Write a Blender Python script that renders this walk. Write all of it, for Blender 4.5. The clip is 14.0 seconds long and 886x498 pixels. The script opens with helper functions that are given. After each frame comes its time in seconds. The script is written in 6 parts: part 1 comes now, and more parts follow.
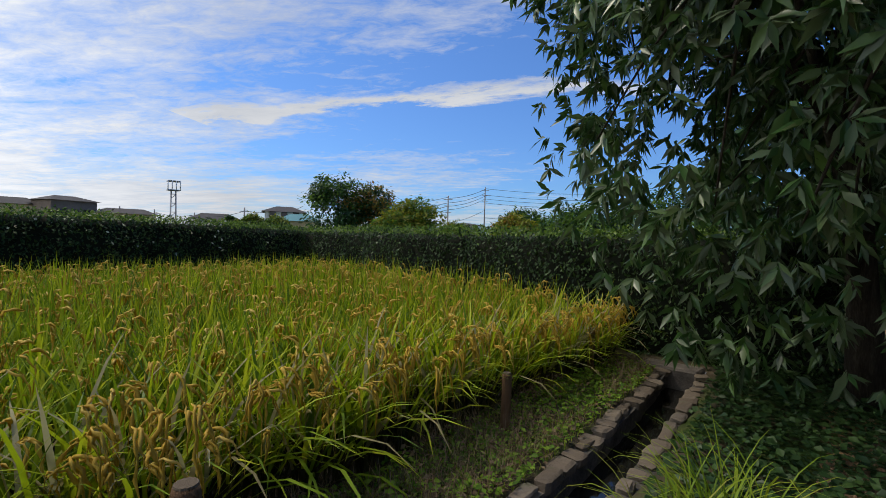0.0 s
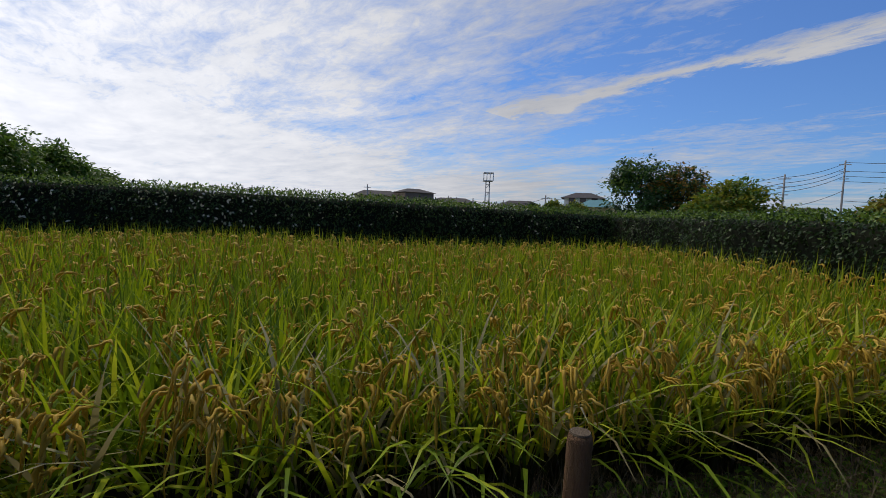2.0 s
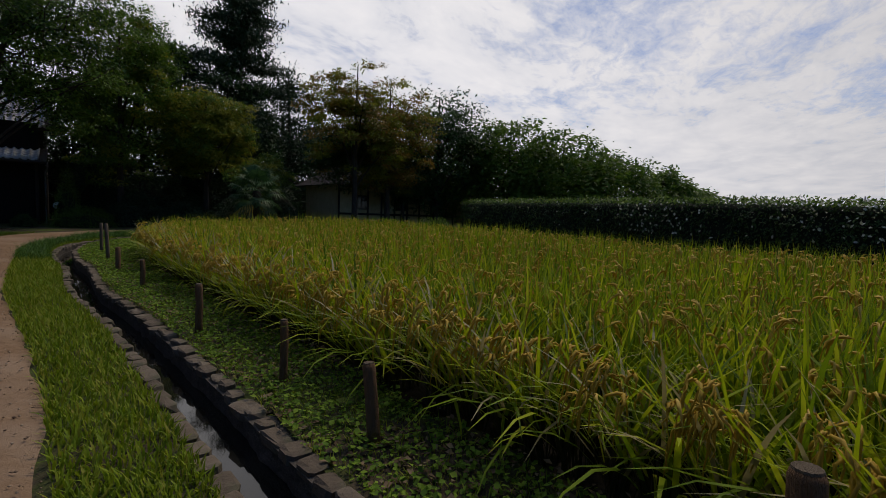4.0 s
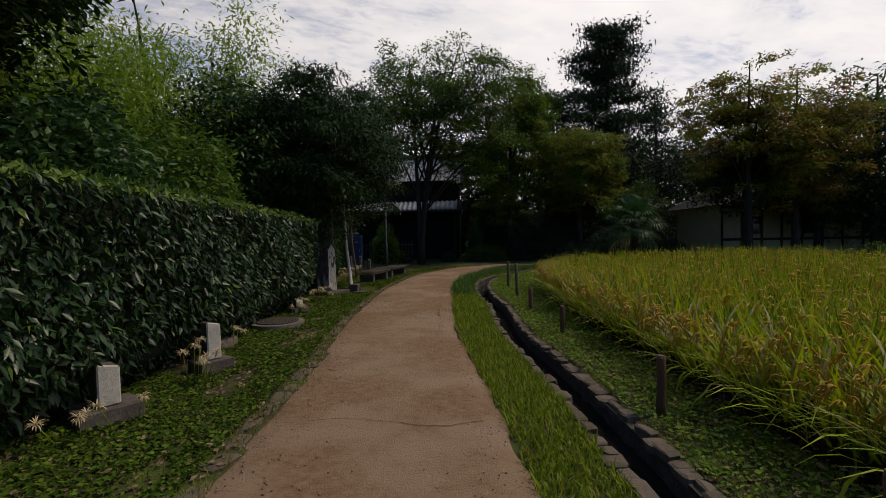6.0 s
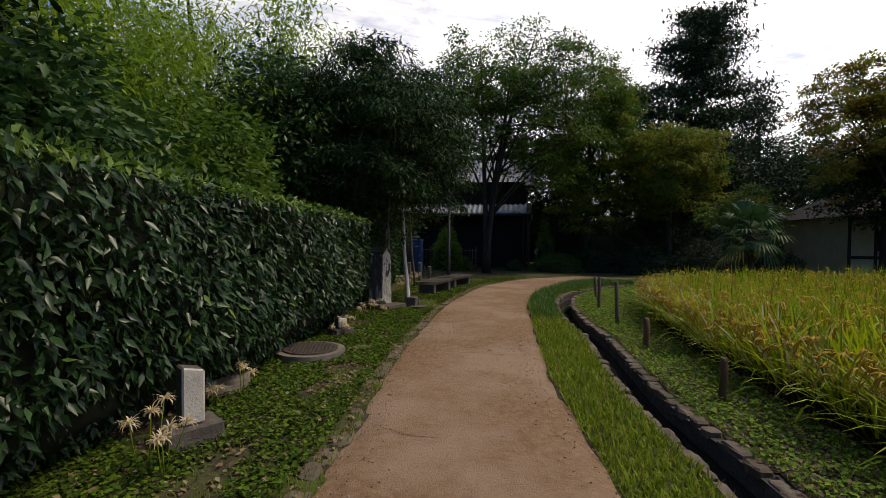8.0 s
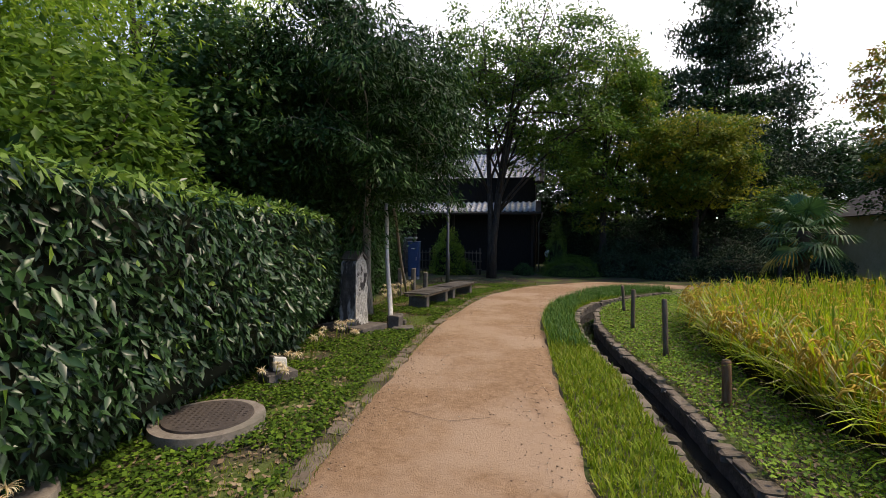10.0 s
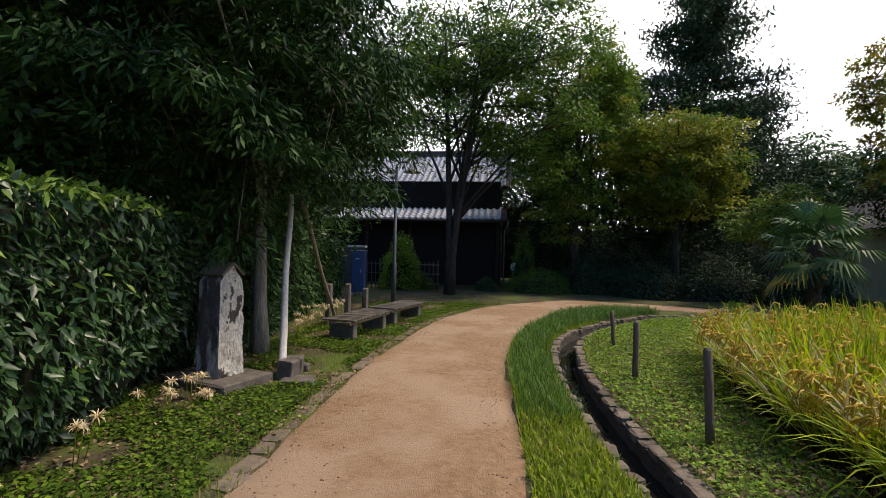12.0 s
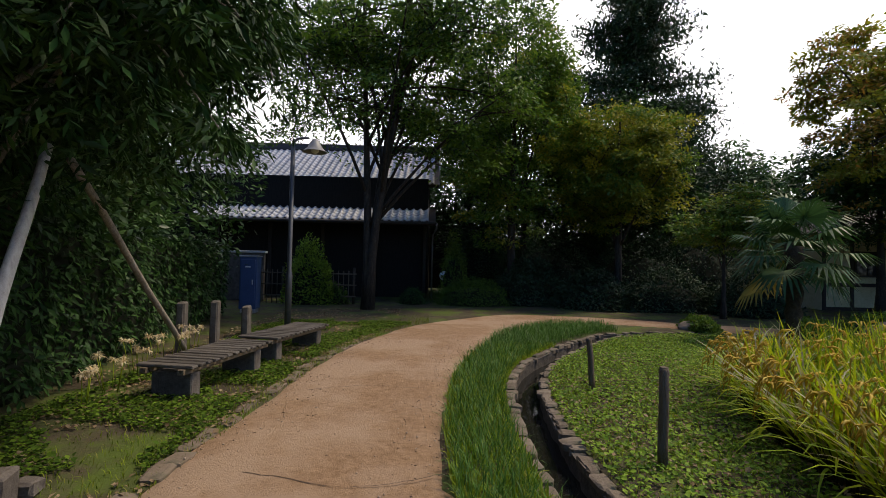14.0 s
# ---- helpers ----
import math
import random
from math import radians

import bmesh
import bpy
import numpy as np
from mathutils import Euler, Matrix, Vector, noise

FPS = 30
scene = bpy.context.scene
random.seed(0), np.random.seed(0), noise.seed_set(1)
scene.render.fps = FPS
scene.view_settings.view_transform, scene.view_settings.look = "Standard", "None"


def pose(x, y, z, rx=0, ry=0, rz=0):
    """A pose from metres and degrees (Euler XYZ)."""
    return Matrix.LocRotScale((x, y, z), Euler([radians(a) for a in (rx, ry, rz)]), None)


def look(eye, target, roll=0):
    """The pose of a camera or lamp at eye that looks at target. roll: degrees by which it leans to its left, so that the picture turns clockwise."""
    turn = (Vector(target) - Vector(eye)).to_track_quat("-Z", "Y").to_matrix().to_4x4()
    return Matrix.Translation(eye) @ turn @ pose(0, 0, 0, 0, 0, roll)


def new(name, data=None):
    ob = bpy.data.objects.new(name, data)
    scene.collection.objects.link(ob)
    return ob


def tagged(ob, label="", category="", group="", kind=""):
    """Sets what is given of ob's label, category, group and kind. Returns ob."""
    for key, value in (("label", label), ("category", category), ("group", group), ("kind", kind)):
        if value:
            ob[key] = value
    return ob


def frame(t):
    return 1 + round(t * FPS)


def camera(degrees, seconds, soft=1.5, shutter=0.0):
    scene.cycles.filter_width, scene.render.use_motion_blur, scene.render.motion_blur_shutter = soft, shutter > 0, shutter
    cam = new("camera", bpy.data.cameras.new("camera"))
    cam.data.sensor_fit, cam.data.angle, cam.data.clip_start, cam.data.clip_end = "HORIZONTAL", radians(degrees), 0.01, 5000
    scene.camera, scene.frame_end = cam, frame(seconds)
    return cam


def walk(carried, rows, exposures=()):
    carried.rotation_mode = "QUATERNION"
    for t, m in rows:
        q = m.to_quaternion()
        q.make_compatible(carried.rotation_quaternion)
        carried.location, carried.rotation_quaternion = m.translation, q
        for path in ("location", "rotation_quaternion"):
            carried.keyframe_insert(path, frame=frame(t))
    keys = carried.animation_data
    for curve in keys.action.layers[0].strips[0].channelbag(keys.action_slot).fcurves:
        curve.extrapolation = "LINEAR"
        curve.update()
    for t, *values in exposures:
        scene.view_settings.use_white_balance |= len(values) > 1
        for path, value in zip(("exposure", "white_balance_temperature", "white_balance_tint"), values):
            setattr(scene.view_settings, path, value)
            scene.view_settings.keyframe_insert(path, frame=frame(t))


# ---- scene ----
cam = camera(87.3, 14.0, soft=0.8)
PATH = [
    (0, (0.732, -0.276, 1.311), (2.102, -1.733, 1.277), 1.6),
    (0.5, (0.752, -0.274, 1.304), (2.243, -1.606, 1.26), 1.1),
    (1, (0.799, -0.228, 1.283), (2.469, -1.327, 1.217), 1.3),
    (1.5, (0.844, -0.15, 1.265), (2.683, -0.929, 1.16), 1.8),
    (2, (0.811, 0.008, 1.276), (2.766, -0.393, 1.14), 2.3),
    (2.5, (0.782, 0.178, 1.269), (2.775, 0.228, 1.116), 2.1),
    (3, (0.752, 0.354, 1.274), (2.65, 0.963, 1.115), 1.7),
    (3.5, (0.678, 0.597, 1.288), (2.299, 1.758, 1.143), 1.7),
    (4, (0.618, 0.938, 1.265), (1.837, 2.515, 1.104), 2.1),
    (4.2, (0.565, 1.069, 1.255), (1.623, 2.759, 1.104), 1.7),
    (6.3, (-0.061, 2.482, 1.467), (-0.296, 4.468, 1.412), -0.5),
    (6.5, (-0.136, 2.683, 1.457), (-0.414, 4.663, 1.414), 0.0),
    (7, (-0.29, 3.181, 1.44), (-0.628, 5.152, 1.397), 0.3),
    (7.2, (-0.321, 3.402, 1.444), (-0.673, 5.37, 1.401), 0.6),
    (9.3, (-0.595, 5.469, 1.513), (-1.024, 7.422, 1.475), 0.2),
    (9.5, (-0.589, 5.709, 1.517), (-1.018, 7.662, 1.48), 0.3),
    (10, (-0.599, 6.313, 1.511), (-1.019, 8.268, 1.471), 0.5),
    (10.5, (-0.584, 6.956, 1.489), (-0.987, 8.914, 1.448), 0.7),
    (11, (-0.631, 7.641, 1.468), (-1.003, 9.606, 1.441), 0.7),
    (11.5, (-0.62, 8.306, 1.478), (-0.958, 10.277, 1.468), 1.0),
    (12, (-0.619, 8.896, 1.477), (-0.897, 10.877, 1.487), 1.4),
    (12.5, (-0.611, 9.508, 1.46), (-0.779, 11.501, 1.487), 1.6),
    (13, (-0.647, 10.151, 1.449), (-0.704, 12.15, 1.482), 1.4),
    (13.5, (-0.603, 10.746, 1.475), (-0.596, 12.745, 1.515), 1.4),
    (14, (-0.703, 11.475, 1.397), (-0.668, 13.474, 1.453), 1.3),
]
walk(cam, [(r[0], look(*r[1:])) for r in PATH],
     [(0, 0.0, 6500, 10), (1.5, -0.23, 6500, 11), (3.0, -0.68, 6800, 14), (4.2, -0.80, 6900, 14), (6.5, -0.56, 7300, 15), (7.2, -0.44, 7300, 15), (9.3, 0.66, 7200, 15), (11, 0.94, 7200, 15), (12.5, 0.74, 7200, 15), (14, 0.48, 7200, 15)])

# ---- world and sun ----
SUN_AZ, SUN_EL = 78.0, 58.0
world = bpy.data.worlds.new("sky")
scene.world = world
world.use_nodes = True
wn = world.node_tree


def wnode(kind, **props):
    n = wn.nodes.new(kind)
    for k, v in props.items():
        n.inputs[k].default_value = v
    return n


def wmath(op, a, b=None):
    n = wn.nodes.new("ShaderNodeMath")
    n.operation = op
    for i, v in enumerate((a, b)):
        if v is None:
            continue
        if isinstance(v, (int, float)):
            n.inputs[i].default_value = v
        else:
            wn.links.new(v, n.inputs[i])
    return n.outputs[0]


def wramp(v, stops):
    n = wn.nodes.new("ShaderNodeValToRGB")
    el = n.color_ramp.elements
    while len(el) < len(stops):
        el.new(0.5)
    for e, (p, c) in zip(el, stops):
        e.position, e.color = p, (*c, 1) if isinstance(c, tuple) else (c, c, c, 1)
    wn.links.new(v, n.inputs[0])
    return n.outputs[0]


wn.nodes.clear()
sky = wn.nodes.new("ShaderNodeTexSky")
sky.sky_type = 'NISHITA'
sky.sun_disc = False
sky.sun_elevation, sky.sun_rotation = radians(SUN_EL), radians(SUN_AZ)
coord = wn.nodes.new("ShaderNodeTexCoord")
sep = wn.nodes.new("ShaderNodeSeparateXYZ")
wn.links.new(coord.outputs["Generated"], sep.inputs[0])
up = wmath('MAXIMUM', wmath('ADD', sep.outputs[2], 0.06), 0.02)
cx, cy = wmath('DIVIDE', sep.outputs[0], up), wmath('DIVIDE', sep.outputs[1], up)
flat = wn.nodes.new("ShaderNodeCombineXYZ")
# cloud rows lie along one direction on the flat cloud layer
STREAK = radians(28)
along = wmath('ADD', wmath('MULTIPLY', cx, math.cos(STREAK)), wmath('MULTIPLY', cy, math.sin(STREAK)))
across = wmath('SUBTRACT', wmath('MULTIPLY', cy, math.cos(STREAK)), wmath('MULTIPLY', cx, math.sin(STREAK)))
wn.links.new(wmath('MULTIPLY', along, 0.55), flat.inputs[0])
wn.links.new(across, flat.inputs[1])


def wnoise(scale, detail, rough=0.6, dist=0.3):
    n = wnode("ShaderNodeTexNoise", Scale=scale, Detail=detail, Roughness=rough, Distortion=dist)
    wn.links.new(flat.outputs[0], n.inputs["Vector"])
    return n.outputs["Fac"]


big, small, fine = wnoise(0.45, 4), wnoise(2.2, 8, 0.68), wnoise(11.0, 4, 0.65, 0.8)
# the thick part of the cover lies towards the sun
toward = wmath('ADD', wmath('MULTIPLY', sep.outputs[0], math.sin(radians(22))), wmath('MULTIPLY', sep.outputs[1], math.cos(radians(22))))
cover = wmath('ADD', wmath('MULTIPLY', big, 0.7), wmath('MULTIPLY', small, 0.5))
cover = wmath('ADD', cover, wmath('MULTIPLY', wmath('SUBTRACT', fine, 0.18), 0.28))
cover = wmath('ADD', cover, wmath('MULTIPLY', toward, 0.26))
cover = wmath('ADD', cover, wmath('MULTIPLY', wmath('MAXIMUM', wmath('SUBTRACT', 0.24, sep.outputs[2]), 0.0), 0.75))
# one long bright streak
band = wmath('ABSOLUTE', wmath('ADD', wmath('ADD', across, 2.56), wmath('MULTIPLY', wmath('SUBTRACT', small, 0.5), 0.9)))
band = wmath('MULTIPLY', wmath('MAXIMUM', wmath('SUBTRACT', 1.0, wmath('MULTIPLY', band, 6.5)), 0.0), wmath('LESS_THAN', along, 2.5))
cover = wmath('ADD', cover, wmath('MULTIPLY', band, 0.3))
mask = wramp(cover, [(0.64, 0.0), (0.73, 0.42), (0.88, 1.0)])
shade = wramp(small, [(0.35, (0.76, 0.81, 0.90)), (0.65, (0.96, 0.99, 1.04))])
bright = wmath('ADD', 8.2, wmath('MULTIPLY', wmath('MAXIMUM', toward, 0.0), 10.0))
cloud = wn.nodes.new("ShaderNodeVectorMath")
cloud.operation = 'SCALE'
wn.links.new(shade, cloud.inputs[0])
wn.links.new(bright, cloud.inputs["Scale"])
mixer = wn.nodes.new("ShaderNodeMix")
mixer.data_type = 'RGBA'
wn.links.new(mask, mixer.inputs[0])
tint = wn.nodes.new("ShaderNodeMix")
tint.data_type, tint.blend_type = 'RGBA', 'MULTIPLY'
tint.inputs[0].default_value = 1.0
tint.inputs[7].default_value = (0.66, 1.08, 1.72, 1)
wn.links.new(sky.outputs[0], tint.inputs[6])
wn.links.new(tint.outputs[2], mixer.inputs[6])
wn.links.new(cloud.outputs[0], mixer.inputs[7])
back = wn.nodes.new("ShaderNodeBackground")
back.inputs["Strength"].default_value = 0.085
wn.links.new(mixer.outputs[2], back.inputs["Color"])
wout = wn.nodes.new("ShaderNodeOutputWorld")
wn.links.new(back.outputs[0], wout.inputs["Surface"])

sun = new("sun", bpy.data.lights.new("sun", 'SUN'))
sun.data.energy, sun.data.angle, sun.data.color = 2.3, radians(10), (1.0, 0.90, 0.74)
sd = Vector((math.sin(radians(SUN_AZ)) * math.cos(radians(SUN_EL)), math.cos(radians(SUN_AZ)) * math.cos(radians(SUN_EL)), math.sin(radians(SUN_EL))))
sun.matrix_world = look(sd * 60, (0, 0, 0))


# ---- materials ----
def material(name, stops, rough=0.7, metal=0.0, noise_scale=8.0, bump=0.0, bump_scale=60.0, island=0.0, per_object=0.0, through_light=0.0, second=None, stretch=(1, 1, 1), spec=0.2):
    """stops: colours from dark to light along a two-scale noise; island / per_object: how far single pieces vary in value."""
    m = bpy.data.materials.new(name)
    m.use_nodes = True
    nt = m.node_tree
    b = nt.nodes["Principled BSDF"]
    b.inputs["Roughness"].default_value, b.inputs["Metallic"].default_value = rough, metal
    b.inputs["Specular IOR Level"].default_value = spec
    tc = nt.nodes.new("ShaderNodeTexCoord")
    mp = nt.nodes.new("ShaderNodeMapping")
    mp.inputs["Scale"].default_value = stretch
    nt.links.new(tc.outputs["Object"], mp.inputs[0])

    def noise_tex(scale, detail):
        n = nt.nodes.new("ShaderNodeTexNoise")
        n.inputs["Scale"].default_value, n.inputs["Detail"].default_value, n.inputs["Roughness"].default_value = scale, detail, 0.65
        nt.links.new(mp.outputs[0], n.inputs["Vector"])
        return n.outputs["Fac"]

    def arith(op, a, c):
        n = nt.nodes.new("ShaderNodeMath")
        n.operation = op
        for i, v in enumerate((a, c)):
            if isinstance(v, (int, float)):
                n.inputs[i].default_value = v
            else:
                nt.links.new(v, n.inputs[i])
        return n.outputs[0]

    val = arith('ADD', arith('MULTIPLY', noise_tex(noise_scale, 4), 0.6), arith('MULTIPLY', noise_tex(noise_scale * 7, 3), 0.4))
    if island:
        g = nt.nodes.new("ShaderNodeNewGeometry")
        val = arith('ADD', arith('MULTIPLY', val, 1 - island), arith('MULTIPLY', g.outputs["Random Per Island"], island))
    if per_object:
        o = nt.nodes.new("ShaderNodeObjectInfo")
        val = arith('ADD', arith('MULTIPLY', val, 1 - per_object), arith('MULTIPLY', o.outputs["Random"], per_object))
    ramp = nt.nodes.new("ShaderNodeValToRGB")
    el = ramp.color_ramp.elements
    while len(el) < len(stops):
        el.new(0.5)
    lo, hi = (0.08, 0.92) if island or per_object else (0.32, 0.68)
    for i, (e, c) in enumerate(zip(el, stops)):
        e.position, e.color = lo + (hi - lo) * i / max(1, len(stops) - 1), (*c, 1)
    nt.links.new(val, ramp.inputs[0])
    color = ramp.outputs[0]
    if second:
        col2, scale2, at2, wide2 = second
        mx = nt.nodes.new("ShaderNodeMix")
        mx.data_type = 'RGBA'
        r2 = nt.nodes.new("ShaderNodeMapRange")
        r2.inputs[1].default_value, r2.inputs[2].default_value = at2, at2 + wide2
        nt.links.new(noise_tex(scale2, 5), r2.inputs[0])
        nt.links.new(r2.outputs[0], mx.inputs[0])
        nt.links.new(color, mx.inputs[6])
        mx.inputs[7].default_value = (*col2, 1)
        color = mx.outputs[2]
    nt.links.new(color, b.inputs["Base Color"])
    if bump:
        bp = nt.nodes.new("ShaderNodeBump")
        bp.inputs["Strength"].default_value, bp.inputs["Distance"].default_value = min(1.0, bump), 0.02
        nt.links.new(arith('ADD', noise_tex(bump_scale, 4), noise_tex(bump_scale * 0.2, 3)), bp.inputs["Height"])
        nt.links.new(bp.outputs[0], b.inputs["Normal"])
    if through_light:
        tr = nt.nodes.new("ShaderNodeBsdfTranslucent")
        nt.links.new(color, tr.inputs[0])
        ms = nt.nodes.new("ShaderNodeMixShader")
        ms.inputs[0].default_value = through_light
        nt.links.new(b.outputs[0], ms.inputs[1])
        nt.links.new(tr.outputs[0], ms.inputs[2])
        nt.links.new(ms.outputs[0], nt.nodes["Material Output"].inputs["Surface"])
    return m


def leafy(name, stops, rough=0.5, tl=0.3, island=0.75, ns=1.2, spec=0.25):
    return material(name, stops, rough=rough, noise_scale=ns, island=island, through_light=tl, spec=spec)


M = {
    "soil": material("soil", [(0.03, 0.024, 0.015), (0.06, 0.048, 0.03), (0.09, 0.07, 0.042)], 0.95, noise_scale=3, bump=0.6, bump_scale=40, second=((0.07, 0.10, 0.018), 1.3, 0.45, 0.16)),
    "far_ground": material("far_ground", [(0.07, 0.09, 0.04), (0.12, 0.12, 0.07)], 0.95, noise_scale=0.1),
    "path": material("path", [(0.175, 0.104, 0.056), (0.255, 0.158, 0.088), (0.35, 0.232, 0.14)], 0.95, noise_scale=16.0, bump=0.7, bump_scale=110, second=((0.33, 0.228, 0.148), 0.7, 0.44, 0.14)),
    "grit": material("grit", [(0.14, 0.09, 0.06), (0.26, 0.18, 0.12), (0.40, 0.33, 0.25)], 0.9, island=0.8),
    "crack": material("crack", [(0.06, 0.04, 0.03), (0.10, 0.07, 0.05)], 0.95),
    "stone": material("stone", [(0.07, 0.054, 0.038), (0.14, 0.11, 0.08), (0.24, 0.20, 0.15)], 0.9, noise_scale=7, per_object=0.35, bump=0.5, bump_scale=35, second=((0.10, 0.10, 0.06), 3.0, 0.55, 0.15)),
    "edge_stone": material("edge_stone", [(0.09, 0.07, 0.05), (0.15, 0.115, 0.082), (0.21, 0.165, 0.12)], 0.9, noise_scale=7, per_object=0.4, bump=0.5, bump_scale=35, second=((0.10, 0.09, 0.06), 4.0, 0.52, 0.15)),
    "channel_wall": material("channel_wall", [(0.03, 0.027, 0.022), (0.075, 0.066, 0.055), (0.14, 0.12, 0.10)], 0.8, noise_scale=9, bump=0.8, bump_scale=22),
    "concrete": material("concrete", [(0.13, 0.11, 0.088), (0.20, 0.17, 0.138), (0.27, 0.235, 0.19)], 0.9, noise_scale=9, bump=0.3, bump_scale=70, second=((0.13, 0.12, 0.09), 4, 0.52, 0.2)),
    "dark_stone": material("dark_stone", [(0.06, 0.05, 0.045), (0.11, 0.095, 0.08), (0.17, 0.15, 0.13)], 0.9, noise_scale=9, bump=0.4, bump_scale=60),
    "stele": material("stele", [(0.04, 0.036, 0.034), (0.10, 0.091, 0.080), (0.19, 0.175, 0.155)], 0.9, noise_scale=5, bump=0.7, bump_scale=26, second=((0.50, 0.49, 0.46), 3.2, 0.50, 0.10), stretch=(1.6, 1.6, 0.55)),
    "stele_front": material("stele_front", [(0.12, 0.11, 0.095), (0.42, 0.40, 0.35), (0.66, 0.63, 0.56)], 0.9, noise_scale=5, bump=1.0, bump_scale=18, second=((0.05, 0.045, 0.04), 5, 0.515, 0.05), stretch=(1.4, 1.4, 0.7)),
    "pale_stone": material("pale_stone", [(0.36, 0.34, 0.29), (0.50, 0.48, 0.42), (0.58, 0.56, 0.50)], 0.85, noise_scale=10, bump=0.3, bump_scale=60, second=((0.25, 0.24, 0.19), 5, 0.56, 0.15)),
    "iron": material("iron", [(0.05, 0.042, 0.037), (0.085, 0.07, 0.06), (0.13, 0.105, 0.085)], 0.75, metal=0.4, noise_scale=14, bump=0.3, bump_scale=80),
    "post_wood": material("post_wood", [(0.09, 0.05, 0.028), (0.18, 0.105, 0.058), (0.29, 0.18, 0.105)], 0.95, spec=0.15, noise_scale=9, per_object=0.25, bump=0.8, bump_scale=40, stretch=(6, 6, 0.8)),
    "grey_wood": material("grey_wood", [(0.08, 0.06, 0.04), (0.16, 0.122, 0.083), (0.25, 0.2, 0.142)], 0.95, spec=0.15, noise_scale=6, per_object=0.25, bump=0.7, bump_scale=35, stretch=(6, 6, 0.8)),
    "pale_wood": material("pale_wood", [(0.36, 0.33, 0.29), (0.54, 0.51, 0.46), (0.68, 0.65, 0.60)], 0.85, noise_scale=6, bump=0.5, bump_scale=30, stretch=(6, 6, 0.6)),
    "old_stake": material("old_stake", [(0.16, 0.13, 0.10), (0.26, 0.22, 0.175), (0.36, 0.31, 0.255)], 0.9, noise_scale=6, bump=0.6, bump_scale=30, stretch=(6, 6, 0.6)),
    "slat_wood": material("slat_wood", [(0.04, 0.034, 0.028), (0.085, 0.074, 0.062), (0.17, 0.15, 0.13)], 0.75, noise_scale=6, per_object=0.3, bump=0.5, bump_scale=30, stretch=(0.8, 6, 6)),
    "bark": material("bark", [(0.022, 0.017, 0.012), (0.05, 0.039, 0.029), (0.10, 0.082, 0.062)], 0.95, noise_scale=6, bump=1.0, bump_scale=22, stretch=(3, 3, 0.6)),
    "pale_bark": material("pale_bark", [(0.09, 0.08, 0.065), (0.20, 0.18, 0.15), (0.36, 0.34, 0.30)], 0.95, noise_scale=6, bump=1.0, bump_scale=22, stretch=(3, 3, 0.5)),
    "palm_bark": material("palm_bark", [(0.03, 0.022, 0.016), (0.07, 0.05, 0.035), (0.11, 0.085, 0.06)], 0.95, noise_scale=14, bump=1.0, bump_scale=40),
    "black_wall": material("black_wall", [(0.012, 0.011, 0.010), (0.02, 0.018, 0.016), (0.03, 0.027, 0.024)], 0.95, noise_scale=5, stretch=(8, 8, 0.6), spec=0.1),
    "tile": material("tile", [(0.30, 0.305, 0.315), (0.44, 0.45, 0.465), (0.58, 0.59, 0.61)], 0.42, noise_scale=3, per_object=0.4, bump=0.1),
    "tile_joined": material("tile_joined", [(0.30, 0.305, 0.315), (0.44, 0.45, 0.465), (0.58, 0.59, 0.61)], 0.42, noise_scale=3, island=0.4),
    "plaster": material("plaster", [(0.46, 0.37, 0.20), (0.57, 0.47, 0.27), (0.64, 0.54, 0.33)], 0.9, noise_scale=2, bump=0.1),
    "white_wall": material("white_wall", [(0.55, 0.54, 0.50), (0.68, 0.67, 0.63)], 0.85, noise_scale=2),
    "brown_wall": material("brown_wall", [(0.16, 0.125, 0.10), (0.24, 0.19, 0.155)], 0.9, noise_scale=0.8),
    "grey_roof": material("grey_roof", [(0.05, 0.045, 0.045), (0.09, 0.082, 0.08)], 0.8, noise_scale=1.0, stretch=(1, 1, 6)),
    "teal_roof": material("teal_roof", [(0.08, 0.22, 0.24), (0.12, 0.30, 0.32)], 0.6, noise_scale=1.0),
    "dark_trim": material("dark_trim", [(0.03, 0.022, 0.017), (0.055, 0.042, 0.033)], 0.7, noise_scale=5),
    "blue_paint": material("blue_paint", [(0.028, 0.055, 0.125), (0.04, 0.075, 0.17), (0.05, 0.09, 0.19)], 0.45, noise_scale=3, second=((0.05, 0.055, 0.07), 6, 0.6, 0.15)),
    "lamp_metal": material("lamp_metal", [(0.06, 0.065, 0.07), (0.10, 0.105, 0.11)], 0.5, metal=0.5, noise_scale=8),
    "shade_metal": material("shade_metal", [(0.17, 0.17, 0.16), (0.28, 0.28, 0.27)], 0.5, metal=0.2, noise_scale=8),
    "white_plastic": material("white_plastic", [(0.70, 0.70, 0.68), (0.80, 0.80, 0.78)], 0.4, noise_scale=8),
    "steel": material("steel", [(0.30, 0.31, 0.32), (0.42, 0.43, 0.44)], 0.5, metal=0.6, noise_scale=3),
    "pole_concrete": material("pole_concrete", [(0.28, 0.26, 0.24), (0.36, 0.34, 0.32)], 0.85, noise_scale=3),
    "wire": material("wire", [(0.05, 0.05, 0.055), (0.08, 0.08, 0.085)], 0.6),
    "bamboo_pole": material("bamboo_pole", [(0.05, 0.04, 0.028), (0.09, 0.075, 0.05), (0.14, 0.12, 0.085)], 0.6, noise_scale=7, per_object=0.3, stretch=(3, 3, 0.6)),
    "bulrush": material("bulrush", [(0.17, 0.12, 0.075), (0.25, 0.18, 0.115)], 0.95, noise_scale=10),
    # near-black filler: shade between the leaves of hedges and bushes, as colour
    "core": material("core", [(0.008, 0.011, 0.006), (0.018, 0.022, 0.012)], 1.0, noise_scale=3),
